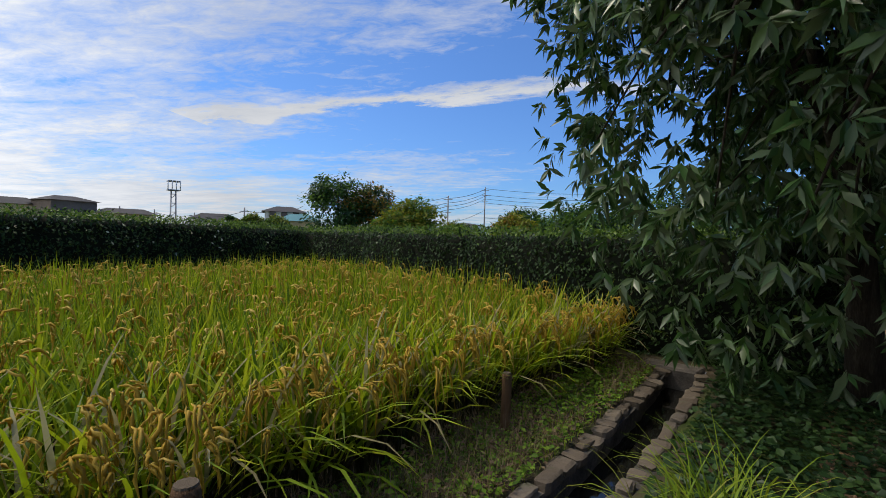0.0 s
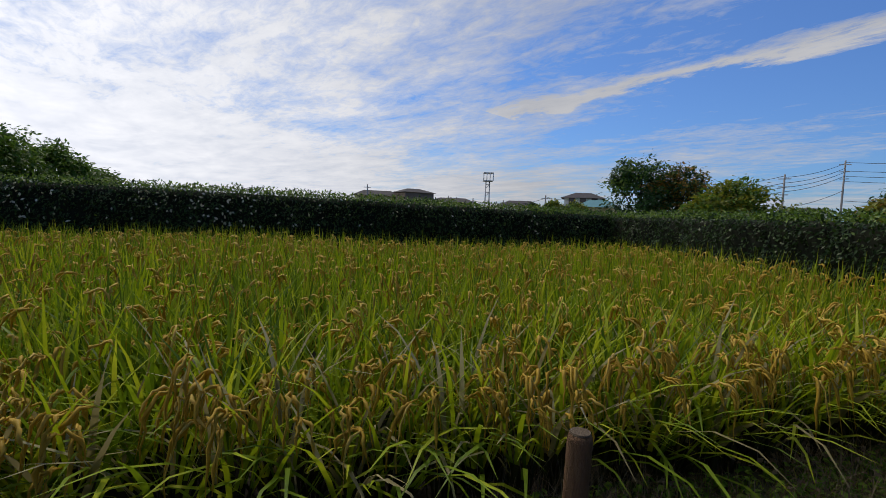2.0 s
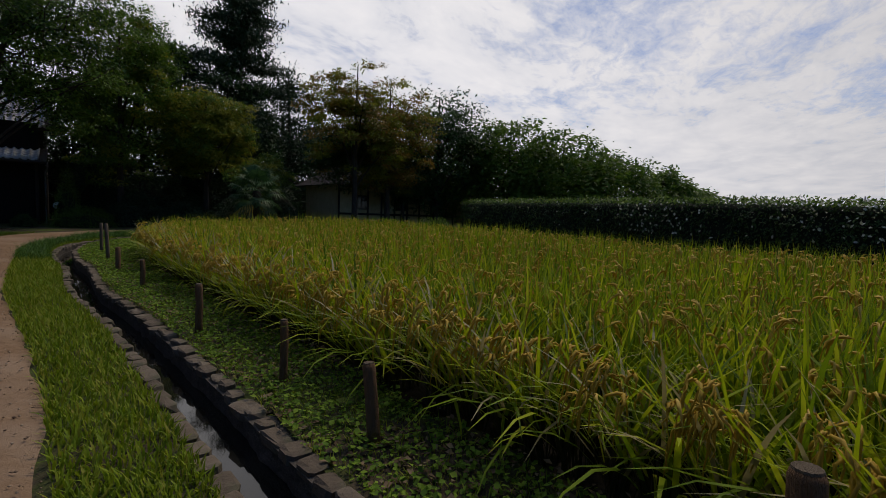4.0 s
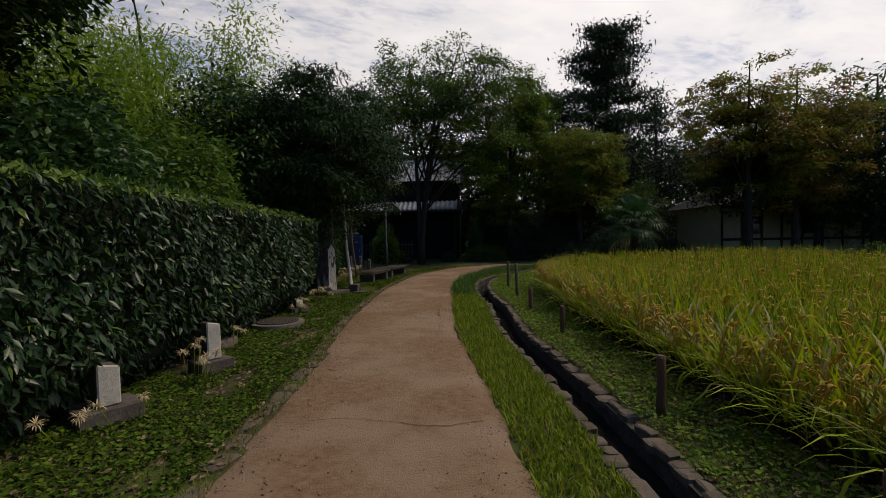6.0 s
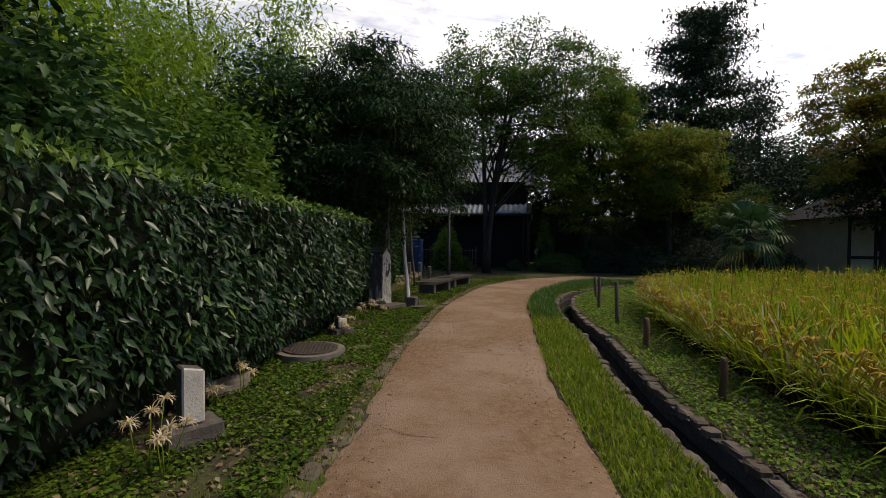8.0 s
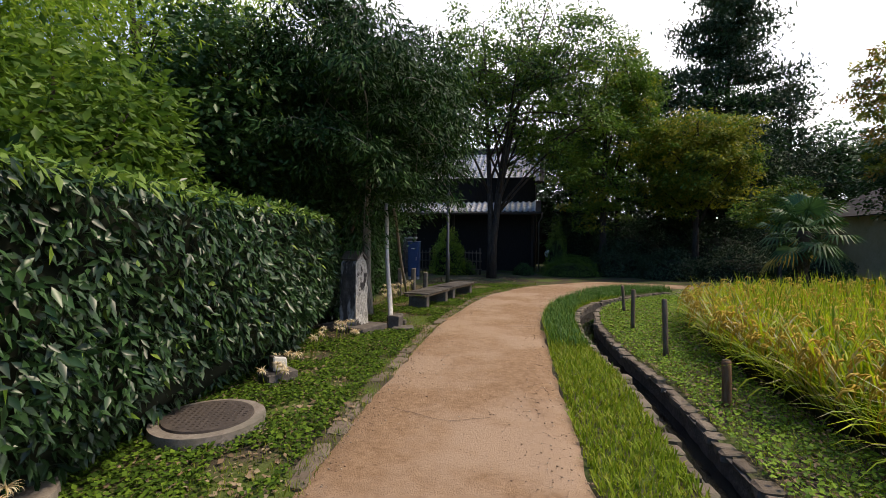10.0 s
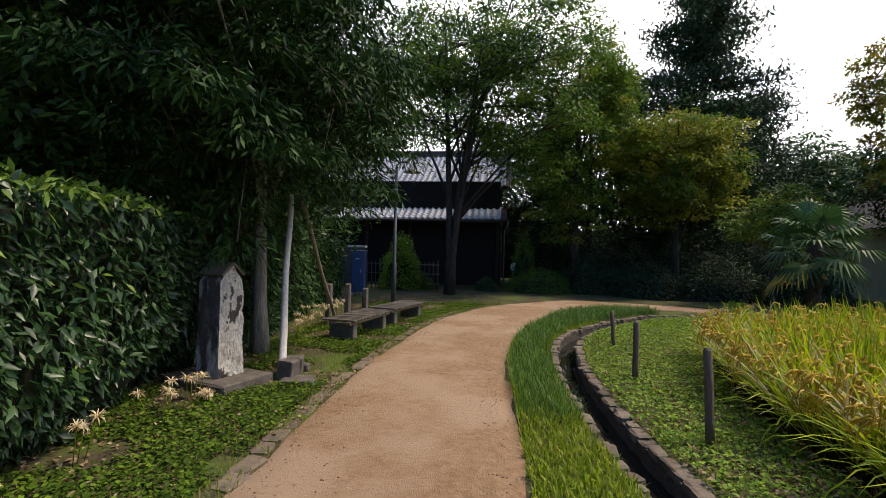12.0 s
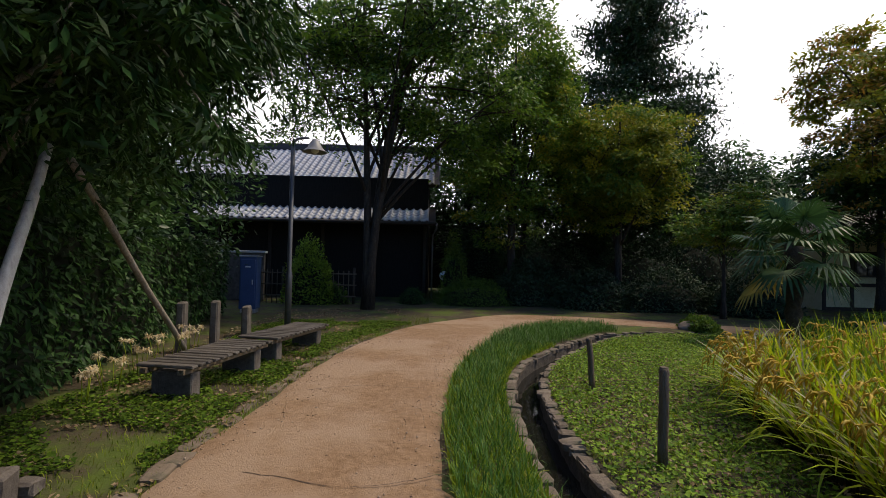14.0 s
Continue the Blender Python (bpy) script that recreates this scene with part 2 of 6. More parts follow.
    "mud": material("mud", [(0.02, 0.016, 0.012), (0.05, 0.04, 0.028)], 0.85, noise_scale=5, bump=0.6, bump_scale=20),
    # foliage
    "rice_leaf": leafy("rice_leaf", [(0.09, 0.16, 0.008), (0.21, 0.31, 0.010), (0.36, 0.45, 0.012), (0.52, 0.54, 0.03)], 0.5, 0.40, island=0.85),
    # brownish sheath colour, darkened to carry the shade inside the stand
    "shaded_stem": leafy("shaded_stem", [(0.025, 0.03, 0.008), (0.05, 0.05, 0.014), (0.08, 0.07, 0.02)], 0.8, 0.1),
    "rice_old": leafy("rice_old", [(0.26, 0.22, 0.09), (0.38, 0.33, 0.16), (0.45, 0.42, 0.25)], 0.6, 0.3),
    "rice_ear": leafy("rice_ear", [(0.50, 0.31, 0.03), (0.62, 0.40, 0.05), (0.72, 0.53, 0.13)], 0.6, 0.25),
    "grass": leafy("grass", [(0.10, 0.17, 0.008), (0.18, 0.27, 0.010), (0.25, 0.33, 0.018), (0.33, 0.30, 0.05)], 0.6, 0.35),
    "clover": leafy("clover", [(0.04, 0.09, 0.008), (0.10, 0.20, 0.014), (0.18, 0.30, 0.022), (0.26, 0.39, 0.04)], 0.7, 0.3),
    "mondo": leafy("mondo", [(0.03, 0.085, 0.012), (0.055, 0.14, 0.016), (0.09, 0.20, 0.022)], 0.5, 0.3),
    "dry": leafy("dry", [(0.12, 0.08, 0.045), (0.22, 0.15, 0.085), (0.32, 0.25, 0.15)], 0.9, 0.1),
    "hedge_leaf": leafy("hedge_leaf", [(0.007, 0.022, 0.007), (0.018, 0.050, 0.014), (0.044, 0.098, 0.028)], 0.36, 0.10, spec=0.34),
    "hedge_tip": leafy("hedge_tip", [(0.08, 0.16, 0.02), (0.14, 0.24, 0.03), (0.20, 0.28, 0.05)], 0.45, 0.35),
    "back_hedge": leafy("back_hedge", [(0.018, 0.042, 0.012), (0.035, 0.075, 0.018), (0.06, 0.11, 0.026)], 0.45, 0.2),
    "cherry_leaf": leafy("cherry_leaf", [(0.026, 0.065, 0.016), (0.05, 0.115, 0.024), (0.12, 0.15, 0.08), (0.10, 0.20, 0.03)], 0.38, 0.25, spec=0.45),
    "dark_leaf": leafy("dark_leaf", [(0.015, 0.045, 0.012), (0.03, 0.08, 0.018), (0.05, 0.12, 0.025)], 0.45, 0.25),
    "mid_leaf": leafy("mid_leaf", [(0.045, 0.10, 0.014), (0.09, 0.175, 0.02), (0.15, 0.24, 0.03)], 0.5, 0.42),
    "yellow_leaf": leafy("yellow_leaf", [(0.12, 0.165, 0.016), (0.21, 0.24, 0.02), (0.33, 0.29, 0.03)], 0.5, 0.45),
    "orange_leaf": leafy("orange_leaf", [(0.09, 0.12, 0.018), (0.19, 0.16, 0.022), (0.33, 0.19, 0.03), (0.36, 0.15, 0.03)], 0.55, 0.35),
    "bamboo_leaf": leafy("bamboo_leaf", [(0.10, 0.19, 0.02), (0.19, 0.32, 0.03), (0.34, 0.46, 0.05)], 0.5, 0.55),
    "evergreen_leaf": leafy("evergreen_leaf", [(0.018, 0.052, 0.015), (0.042, 0.10, 0.024), (0.078, 0.155, 0.04)], 0.42, 0.25, spec=0.3),
    "weed": leafy("weed", [(0.02, 0.042, 0.006), (0.06, 0.115, 0.012), (0.14, 0.22, 0.022)], 0.8, 0.25, spec=0.1),
    "lawn": leafy("lawn", [(0.06, 0.105, 0.008), (0.115, 0.18, 0.012), (0.18, 0.23, 0.02), (0.26, 0.23, 0.06)], 0.7, 0.3, spec=0.1),
    "yew_leaf": leafy("yew_leaf", [(0.008, 0.026, 0.007), (0.019, 0.053, 0.012), (0.046, 0.11, 0.022)], 0.55, 0.12, spec=0.16),
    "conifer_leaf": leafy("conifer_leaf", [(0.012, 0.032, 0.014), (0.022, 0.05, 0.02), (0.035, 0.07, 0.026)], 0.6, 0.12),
    "palm_leaf": leafy("palm_leaf", [(0.025, 0.07, 0.02), (0.04, 0.10, 0.028), (0.065, 0.135, 0.038)], 0.5, 0.2),
    "palm_old": leafy("palm_old", [(0.30, 0.22, 0.04), (0.42, 0.33, 0.06)], 0.6, 0.3),
    "blossom": leafy("blossom", [(0.55, 0.40, 0.20), (0.68, 0.55, 0.32), (0.74, 0.68, 0.52)], 0.7, 0.3),
    "white_bloom": leafy("white_bloom", [(0.55, 0.55, 0.42), (0.72, 0.72, 0.6)], 0.7, 0.3),
}
water_mat = bpy.data.materials.new("water")
water_mat.use_nodes = True
wb = water_mat.node_tree.nodes["Principled BSDF"]
wb.inputs["Base Color"].default_value = (0.012, 0.012, 0.010, 1)
wb.inputs["Roughness"].default_value = 0.04
wnz = water_mat.node_tree.nodes.new("ShaderNodeTexNoise")
wnz.inputs["Scale"].default_value = 9
wbp = water_mat.node_tree.nodes.new("ShaderNodeBump")
wbp.inputs["Strength"].default_value, wbp.inputs["Distance"].default_value = 0.25, 0.01
water_mat.node_tree.links.new(wnz.outputs[0], wbp.inputs["Height"])
water_mat.node_tree.links.new(wbp.outputs[0], wb.inputs["Normal"])
M["water"] = water_mat
glass_mat = bpy.data.materials.new("window_glass")
glass_mat.use_nodes = True
gb = glass_mat.node_tree.nodes["Principled BSDF"]
gb.inputs["Base Color"].default_value, gb.inputs["Roughness"].default_value = (0.02, 0.024, 0.03, 1), 0.05
M["glass"] = glass_mat

# ---- geometry helpers ----
rng = np.random.default_rng(7)


def np_mesh(name, verts, faces, mats, index=None, smooth=False):
    """A mesh from an array of points and an array of equal-sized faces."""
    me = bpy.data.meshes.new(name)
    verts, faces = np.asarray(verts, np.float32), np.asarray(faces, np.int32)
    n, k = faces.shape
    me.vertices.add(len(verts)), me.loops.add(n * k), me.polygons.add(n)
    me.vertices.foreach_set("co", verts.ravel())
    me.loops.foreach_set("vertex_index", faces.ravel())
    me.polygons.foreach_set("loop_start", np.arange(0, n * k, k, dtype=np.int32))
    if index is not None:
        me.polygons.foreach_set("material_index", np.asarray(index, np.int32))
    if smooth:
        me.polygons.foreach_set("use_smooth", np.ones(n, bool))
    for m in (mats if isinstance(mats, (list, tuple)) else [mats]):
        me.materials.append(m)
    me.update(calc_edges=True)
    return me


def bm_mesh(name, bm, mat, smooth=False):
    me = bpy.data.meshes.new(name)
    bm.to_mesh(me)
    bm.free()
    me.materials.append(mat)
    if smooth:
        for p in me.polygons:
            p.use_smooth = True
    return me


def part(name, data, parent, label="", m=None):
    ob = new(name, data)
    ob.parent = parent
    if m is not None:
        ob.matrix_local = m
    if label:
        ob["label"] = label
    return ob


def thing(name, m, label, category, group="", kind="", data=None):
    ob = new(name, data)
    ob.matrix_world = m
    return tagged(ob, label, category, group, kind)


def unit(v):
    return v / np.maximum(np.linalg.norm(v, axis=-1, keepdims=True), 1e-9)


def box(bm, x0, x1, y0, y1, z0, z1, bevel=0.0):
    r = bmesh.ops.create_cube(bm, size=1, matrix=Matrix.Translation(((x0 + x1) / 2, (y0 + y1) / 2, (z0 + z1) / 2)) @ Matrix.Diagonal((x1 - x0, y1 - y0, z1 - z0, 1)))
    if bevel:
        es = list({e for v in r["verts"] for e in v.link_edges})
        bmesh.ops.bevel(bm, geom=es, offset=bevel, segments=1, affect='EDGES')
    return bm


def box_mesh(name, size, mat, bevel=0.01, rough=0.0, seed=0):
    """A box standing on its base, with broken edges and a slightly uneven outline."""
    bm = bmesh.new()
    sx, sy, sz = size
    box(bm, -sx / 2, sx / 2, -sy / 2, sy / 2, 0, sz, bevel)
    if rough:
        r = random.Random(seed)
        for v in bm.verts:
            v.co += Vector((r.uniform(-rough, rough), r.uniform(-rough, rough), r.uniform(-rough, rough) * (v.co.z > 0.01)))
    return bm_mesh(name, bm, mat)


def tube(points, radii, sides=7):
    """A tapered tube along points: returns verts, quads."""
    pts = np.asarray(points, float)
    tang = unit(np.gradient(pts, axis=0))
    ref = np.array([0.31, 0.22, 0.0]) + np.where(abs(tang[:, 2:3]) > 0.9, np.array([[1.0, 0, 0]]), np.array([[0, 0, 1.0]]))
    a = unit(np.cross(tang, ref))
    b = np.cross(tang, a)
    ang = np.linspace(0, 2 * math.pi, sides, endpoint=False)
    ring = a[:, None, :] * np.cos(ang)[None, :, None] + b[:, None, :] * np.sin(ang)[None, :, None]
    v = (pts[:, None, :] + ring * np.asarray(radii, float)[:, None, None]).reshape(-1, 3)
    f = []
    for i in range(len(pts) - 1):
        for j in range(sides):
            k = (j + 1) % sides
            f.append((i * sides + j, i * sides + k, (i + 1) * sides + k, (i + 1) * sides + j))
    n = len(v)
    # closed end caps as fans of quads
    for base, flip in ((0, True), ((len(pts) - 1) * sides, False)):
        for j in range(1, sides - 1, 2):
            q = (base, base + j, base + j + 1, base + min(j + 2, sides - 1))
            f.append(q[::-1] if flip else q)
    return v, f


class Geo:
    """Gathers points and faces of one size."""

    def __init__(self):
        self.v, self.f, self.n, self.i = [], [], 0, []

    def add(self, v, f, index=0):
        v, f = np.asarray(v, float).reshape(-1, 3), np.asarray(f, int)
        self.v.append(v), self.f.append(f + self.n), self.i.append(np.full(len(f), index))
        self.n += len(v)

    def mesh(self, name, mats, smooth=False):
        return np_mesh(name, np.concatenate(self.v), np.concatenate(self.f), mats, np.concatenate(self.i), smooth)


def leaf_geo(p, d, n, length, width, fold=0.25, droop=0.0):
    """Pointed leaves of four triangles: p base, d direction, n face normal."""
    d, n = unit(d), unit(n - d * np.sum(n * d, 1, keepdims=True) / np.maximum(np.sum(d * d, 1, keepdims=True), 1e-9))
    s = np.cross(d, n)
    L, W = np.asarray(length)[:, None], np.asarray(width)[:, None] / 2
    dr = np.zeros_like(p)
    dr[:, 2] = -droop
    mid = p + d * L * 0.42 + dr * L * 0.25
    tip = p + d * L + dr * L
    left, right = mid + s * W + n * W * fold, mid - s * W + n * W * fold
    v = np.stack([p, left, mid, right, tip], 1).reshape(-1, 3)
    k = np.arange(len(p))[:, None] * 5
    f = np.stack([k + np.array([[0, 2, 1]]), k + np.array([[0, 3, 2]]), k + np.array([[1, 2, 4]]), k + np.array([[2, 3, 4]])], 1).reshape(-1, 3)
    return v, f


def small_leaf_geo(p, d, n, length, width, fold=0.3):
    """Leaves of two triangles."""
    d = unit(d)
    s = unit(np.cross(d, n))
    n = np.cross(s, d)
    L, W = np.asarray(length)[:, None], np.asarray(width)[:, None] / 2
    mid = p + d * L * 0.5
    v = np.stack([p, mid + s * W + n * W * fold, p + d * L, mid - s * W + n * W * fold], 1).reshape(-1, 3)
    k = np.arange(len(p))[:, None] * 4
    f = np.stack([k + np.array([[0, 2, 1]]), k + np.array([[0, 3, 2]])], 1).reshape(-1, 3)
    return v, f


def blade_geo(p, az, lean, length, width, bend, segs=3, side_turn=0.0, foot=0.34):
    """Grass or rice blades: ribbons that start upright and bend over towards az."""
    nb = len(p)
    ts = np.linspace(0, 1, segs + 1)
    h = np.stack([np.sin(az), np.cos(az), np.zeros(nb)], 1)
    side = np.stack([np.cos(az + side_turn), -np.sin(az + side_turn), np.zeros(nb)], 1)
    pos = p.copy()
    rows = []
    for i, t in enumerate(ts):
        w = width * max(0.03, foot + (2.43 - 2 * foot) * t - (2.4 - foot) * t * t)
        rows.append((pos - side * w[:, None] / 2, pos + side * w[:, None] / 2))
        a = lean + bend * (t + 0.5 / segs) ** 1.6
        pos = pos + (h * np.sin(a)[:, None] + np.array([0, 0, 1.0]) * np.cos(a)[:, None]) * (length / segs)[:, None]
    v = np.stack([q for r in rows for q in r], 1).reshape(-1, 3)
    per = 2 * (segs + 1)
    k = np.arange(nb)[:, None] * per
    quads = [k + np.array([[2 * i, 2 * i + 1, 2 * i + 3, 2 * i + 2]]) for i in range(segs)]
    return v, np.stack(quads, 1).reshape(-1, 4)


def curve_line(pts, step=0.1):
    """A smooth line through the given points, resampled evenly."""
    p = np.asarray(pts, float)
    ext = np.vstack([2 * p[0] - p[1], p, 2 * p[-1] - p[-2]])
    out = []
    for i in range(1, len(ext) - 2):
        a, b, c, d = ext[i - 1], ext[i], ext[i + 1], ext[i + 2]
        for t in np.linspace(0, 1, 24, endpoint=False):
            out.append(0.5 * (2 * b + (c - a) * t + (2 * a - 5 * b + 4 * c - d) * t * t + (3 * b - a - 3 * c + d) * t ** 3))
    out.append(p[-1])
    out = np.array(out)
    s = np.concatenate([[0], np.cumsum(np.linalg.norm(np.diff(out, axis=0), axis=1))])
    q = np.arange(0, s[-1], step)
    return np.stack([np.interp(q, s, out[:, i]) for i in range(out.shape[1])], 1)


def offset_line(line, d):
    """The line shifted to its right by d."""
    t = unit(np.gradient(line, axis=0))
    return line + np.stack([t[:, 1], -t[:, 0]], 1) * d


def inside(poly, x, y):
    hit = np.zeros(np.shape(x), bool)
    px, py = poly[:, 0], poly[:, 1]
    j = len(poly) - 1
    for i in range(len(poly)):
        c = ((py[i] > y) != (py[j] > y)) & (x < (px[j] - px[i]) * (y - py[i]) / (py[j] - py[i] + 1e-12) + px[i])
        hit ^= c
        j = i
    return hit


def distance_to(line, x, y):
    best = np.full(np.shape(x), 1e9)
    for a, b in zip(line[:-1], line[1:]):
        ab = b - a
        t = np.clip(((x - a[0]) * ab[0] + (y - a[1]) * ab[1]) / max(1e-9, ab @ ab), 0, 1)
        best = np.minimum(best, np.hypot(x - a[0] - ab[0] * t, y - a[1] - ab[1] * t))
    return best


# ---- the plan ----
PATH_L = curve_line([(-0.9, -14), (-0.85, -8), (-0.95, -3), (-1.25, 1.5), (-1.62, 5.5), (-1.8, 7.5), (-2.1, 9.5), (-2.3, 12), (-2.4, 14.2), (-2.34, 16.2), (-2.12, 18.6), (-1.5, 20.9), (-0.7, 22.3), (0.5, 23.6), (1.6, 24.2), (2.9, 24.0), (4.3, 23.5), (6.6, 22.6), (10, 21.3), (15, 19.5)])
PATH_R = curve_line([(1.0, -14), (1.05, -8), (0.95, -3), (0.62, 1.5), (0.36, 4.9), (0.05, 7.2), (-0.25, 9.2), (-0.4, 11.2), (-0.52, 13.5), (-0.58, 15.6), (-0.36, 17.6), (0.1, 19.2), (0.8, 20.9), (2.2, 22.55), (3.4, 22.6), (4.7, 22.0), (6.5, 21.3), (10, 20.0), (15, 18.2)])
CHANNEL = curve_line([(2.22, -5.6), (2.06, -4.5), (1.87, -2.6), (1.70, -0.5), (1.5, 1.4), (1.30, 2.95), (1.19, 4.3), (1.01, 6.2), (0.83, 7.6), (0.61, 9.1), (0.50, 11.5), (0.34, 12.8), (0.23, 14.6), (0.30, 16.2), (0.46, 17.1), (0.75, 17.95), (1.32, 18.9), (2.0, 19.85), (2.75, 20.7), (3.6, 21.1), (4.5, 21.25), (5.5, 20.95), (6.6, 20.3), (9, 18.9)])
RICE_EDGE = [(3.02, -5.75), (3.05, -4.9), (2.98, -3.6), (2.85, -1.5), (2.6, 1), (2.45, 3), (2.25, 5), (2.05, 7), (1.9, 8.6), (1.78, 10.5), (1.75, 12.5), (2.05, 14.8), (2.65, 16.4), (3.6, 17.1)]
RICE_LINE = curve_line(RICE_EDGE)
FIELD = np.vstack([RICE_LINE, [(10.0, 16.8), (10.15, -5.75)]])
HALF = 0.15          # half width of the water channel


def height(x, y):
    """The lie of the ground."""
    return 0.012 * np.sin(x * 1.7 + 0.6 * y) + 0.010 * np.sin(y * 2.3 - x)

# ---- ground ----
gx, gy = np.arange(-12, 14.01, 0.13), np.arange(-10, 32.01, 0.13)
GX, GY = np.meshgrid(gx, gy)
PATH_POLY = np.vstack([PATH_L, PATH_R[::-1]])
near_channel = distance_to(CHANNEL, GX, GY)
in_field = inside(FIELD, GX, GY)
on_path = inside(PATH_POLY, GX, GY)
GZ = height(GX, GY)
gx1, gy1 = gx[-1], gy[-1]
edge_far = np.minimum(np.minimum(GX + 12, gx1 - GX), np.minimum(GY + 10, gy1 - GY))
GZ = GZ * np.clip(edge_far / 2, 0, 1)
GZ = np.where(in_field, -0.12, GZ)
GZ = np.where(on_path, -0.03, GZ)
GZ = np.where(near_channel < 0.34, -0.02, GZ)
gv = np.stack([GX, GY, GZ], 2).reshape(-1, 3)
ny, nx = GX.shape
ii = (np.arange(ny - 1)[:, None] * nx + np.arange(nx - 1)[None]).ravel()
gf = np.stack([ii, ii + 1, ii + nx + 1, ii + nx], 1)
mid = gv[gf].mean(1)
gf = gf[distance_to(CHANNEL, mid[:, 0], mid[:, 1]) > 0.22]
gi = np.where(inside(FIELD, gv[gf].mean(1)[:, 0], gv[gf].mean(1)[:, 1]), 1, 0)
# the same sheet goes on to the horizon
corner = lambda a, b, c, d: [(a, c, 0), (b, c, 0), (b, d, 0), (a, d, 0)]
far = np.array(corner(-12, gx1, -10, gy1) + corner(-2500, 2500, -2500, 2500), float)
k = len(gv)
ff = np.array([(k, k + 4, k + 5, k + 1), (k + 1, k + 5, k + 6, k + 2), (k + 2, k + 6, k + 7, k + 3), (k + 3, k + 7, k + 4, k)])
ground = new("ground", np_mesh("ground", np.vstack([gv, far]), np.vstack([gf, ff[:, ::-1]]), [M["soil"], M["mud"], M["far_ground"]], np.concatenate([gi, np.full(4, 2)]), True))
tagged(ground, "dark soil with moss, grass and fallen leaves", "ground", kind="structure")


def ribbon(name, left, right, z, mat, cells=14, lift=0.0):
    n = 1000
    s = np.linspace(0, 1, n)
    pl = np.stack([np.interp(s, np.linspace(0, 1, len(left)), left[:, i]) for i in (0, 1)], 1)
    pr = np.stack([np.interp(s, np.linspace(0, 1, len(right)), right[:, i]) for i in (0, 1)], 1)
    u = np.linspace(0, 1, cells + 1)
    xy = pl[:, None] * (1 - u)[None, :, None] + pr[:, None] * u[None, :, None]
    wob = 0.02 * np.sin(s * 160) + 0.015 * np.sin(s * 391 + 1)
    xy[:, 0, 0] += wob
    xy[:, -1, 0] += wob[::-1]
    zz = z + lift * np.sin(u * math.pi)[None] + 0.006 * np.sin(xy[..., 0] * 2.1 + xy[..., 1] * 1.3)
    zz[:, 0] -= 0.03
    zz[:, -1] -= 0.03
    v = np.dstack([xy, zz]).reshape(-1, 3)
    c = cells + 1
    idx = (np.arange(n - 1)[:, None] * c + np.arange(cells)[None]).ravel()
    f = np.stack([idx, idx + 1, idx + c + 1, idx + c], 1)
    return new(name, np_mesh(name, v, f, mat, smooth=True))


path = tagged(ribbon("path", PATH_L, PATH_R, 0.012, M["path"], lift=0.015), "worn reddish-brown tamped earth footpath with hairline cracks", "path", kind="structure")


def crack(points, width=0.0042):
    line = curve_line(points, 0.03)
    r = np.random.default_rng(len(points) + int(abs(line[0, 0]) * 100))
    line[:, 1] += np.cumsum(r.normal(0, 0.0045, len(line)))
    w = width * r.uniform(0.4, 1.2, len(line))
    a, b = line + np.stack([0 * w, w], 1), line - np.stack([0 * w, w], 1)
    z = np.full(len(line), 0.031)
    v = np.concatenate([np.column_stack([a, z]), np.column_stack([b, z])])
    n = len(line)
    i = np.arange(n - 1)
    return part("crack", np_mesh("crack", v, np.stack([i, i + n, i + n + 1, i + 1], 1), M["crack"]), path, "thin dark crack in the earth")


for pts in ([(-1.5, 5.62), (-0.9, 5.75), (-0.3, 5.62), (0.1, 5.75)], [(-1.7, 7.6), (-1.2, 7.45), (-0.6, 7.6)], [(-1.9, 10.2), (-1.4, 10.0), (-1.0, 10.15)], [(-1.9, 14.5), (-1.2, 14.3), (-0.6, 14.5)], [(-2.0, 16.4), (-1.4, 16.6), (-0.8, 16.5)]):
    crack(pts)

# loose grit on the path
q = np.random.default_rng(17)
gxy = np.column_stack([q.uniform(-2.6, 1.4, 18000), q.uniform(0.5, 20.0, 18000)])
dl = np.minimum(distance_to(PATH_L, gxy[:, 0], gxy[:, 1]), distance_to(PATH_R, gxy[:, 0], gxy[:, 1]))
gxy = gxy[inside(PATH_POLY, gxy[:, 0], gxy[:, 1]) & (dl > 0.02) & (dl < np.abs(q.normal(0.1, 0.4, len(dl))))]
n = len(gxy)
rad_ = q.uniform(0.004, 0.011, n)
oct_ = np.array([(1, 0, 0), (0, 1, 0), (-1, 0, 0), (0, -1, 0), (0, 0, 0.7), (0, 0, -0.7)])
v = np.column_stack([gxy, np.full(n, 0.024)])[:, None] + oct_[None] * rad_[:, None, None] * q.uniform(0.6, 1.3, (n, 6, 1))
f = (np.arange(n)[:, None, None] * 6 + np.array([(0, 1, 4), (1, 2, 4), (2, 3, 4), (3, 0, 4), (1, 0, 5), (2, 1, 5), (3, 2, 5), (0, 3, 5)])[None]).reshape(-1, 3)
tagged(new("path_grit", np_mesh("path_grit", v.reshape(-1, 3), f, M["grit"])), "fine loose grit along the edges of the earth path", "grit", kind="stuff")

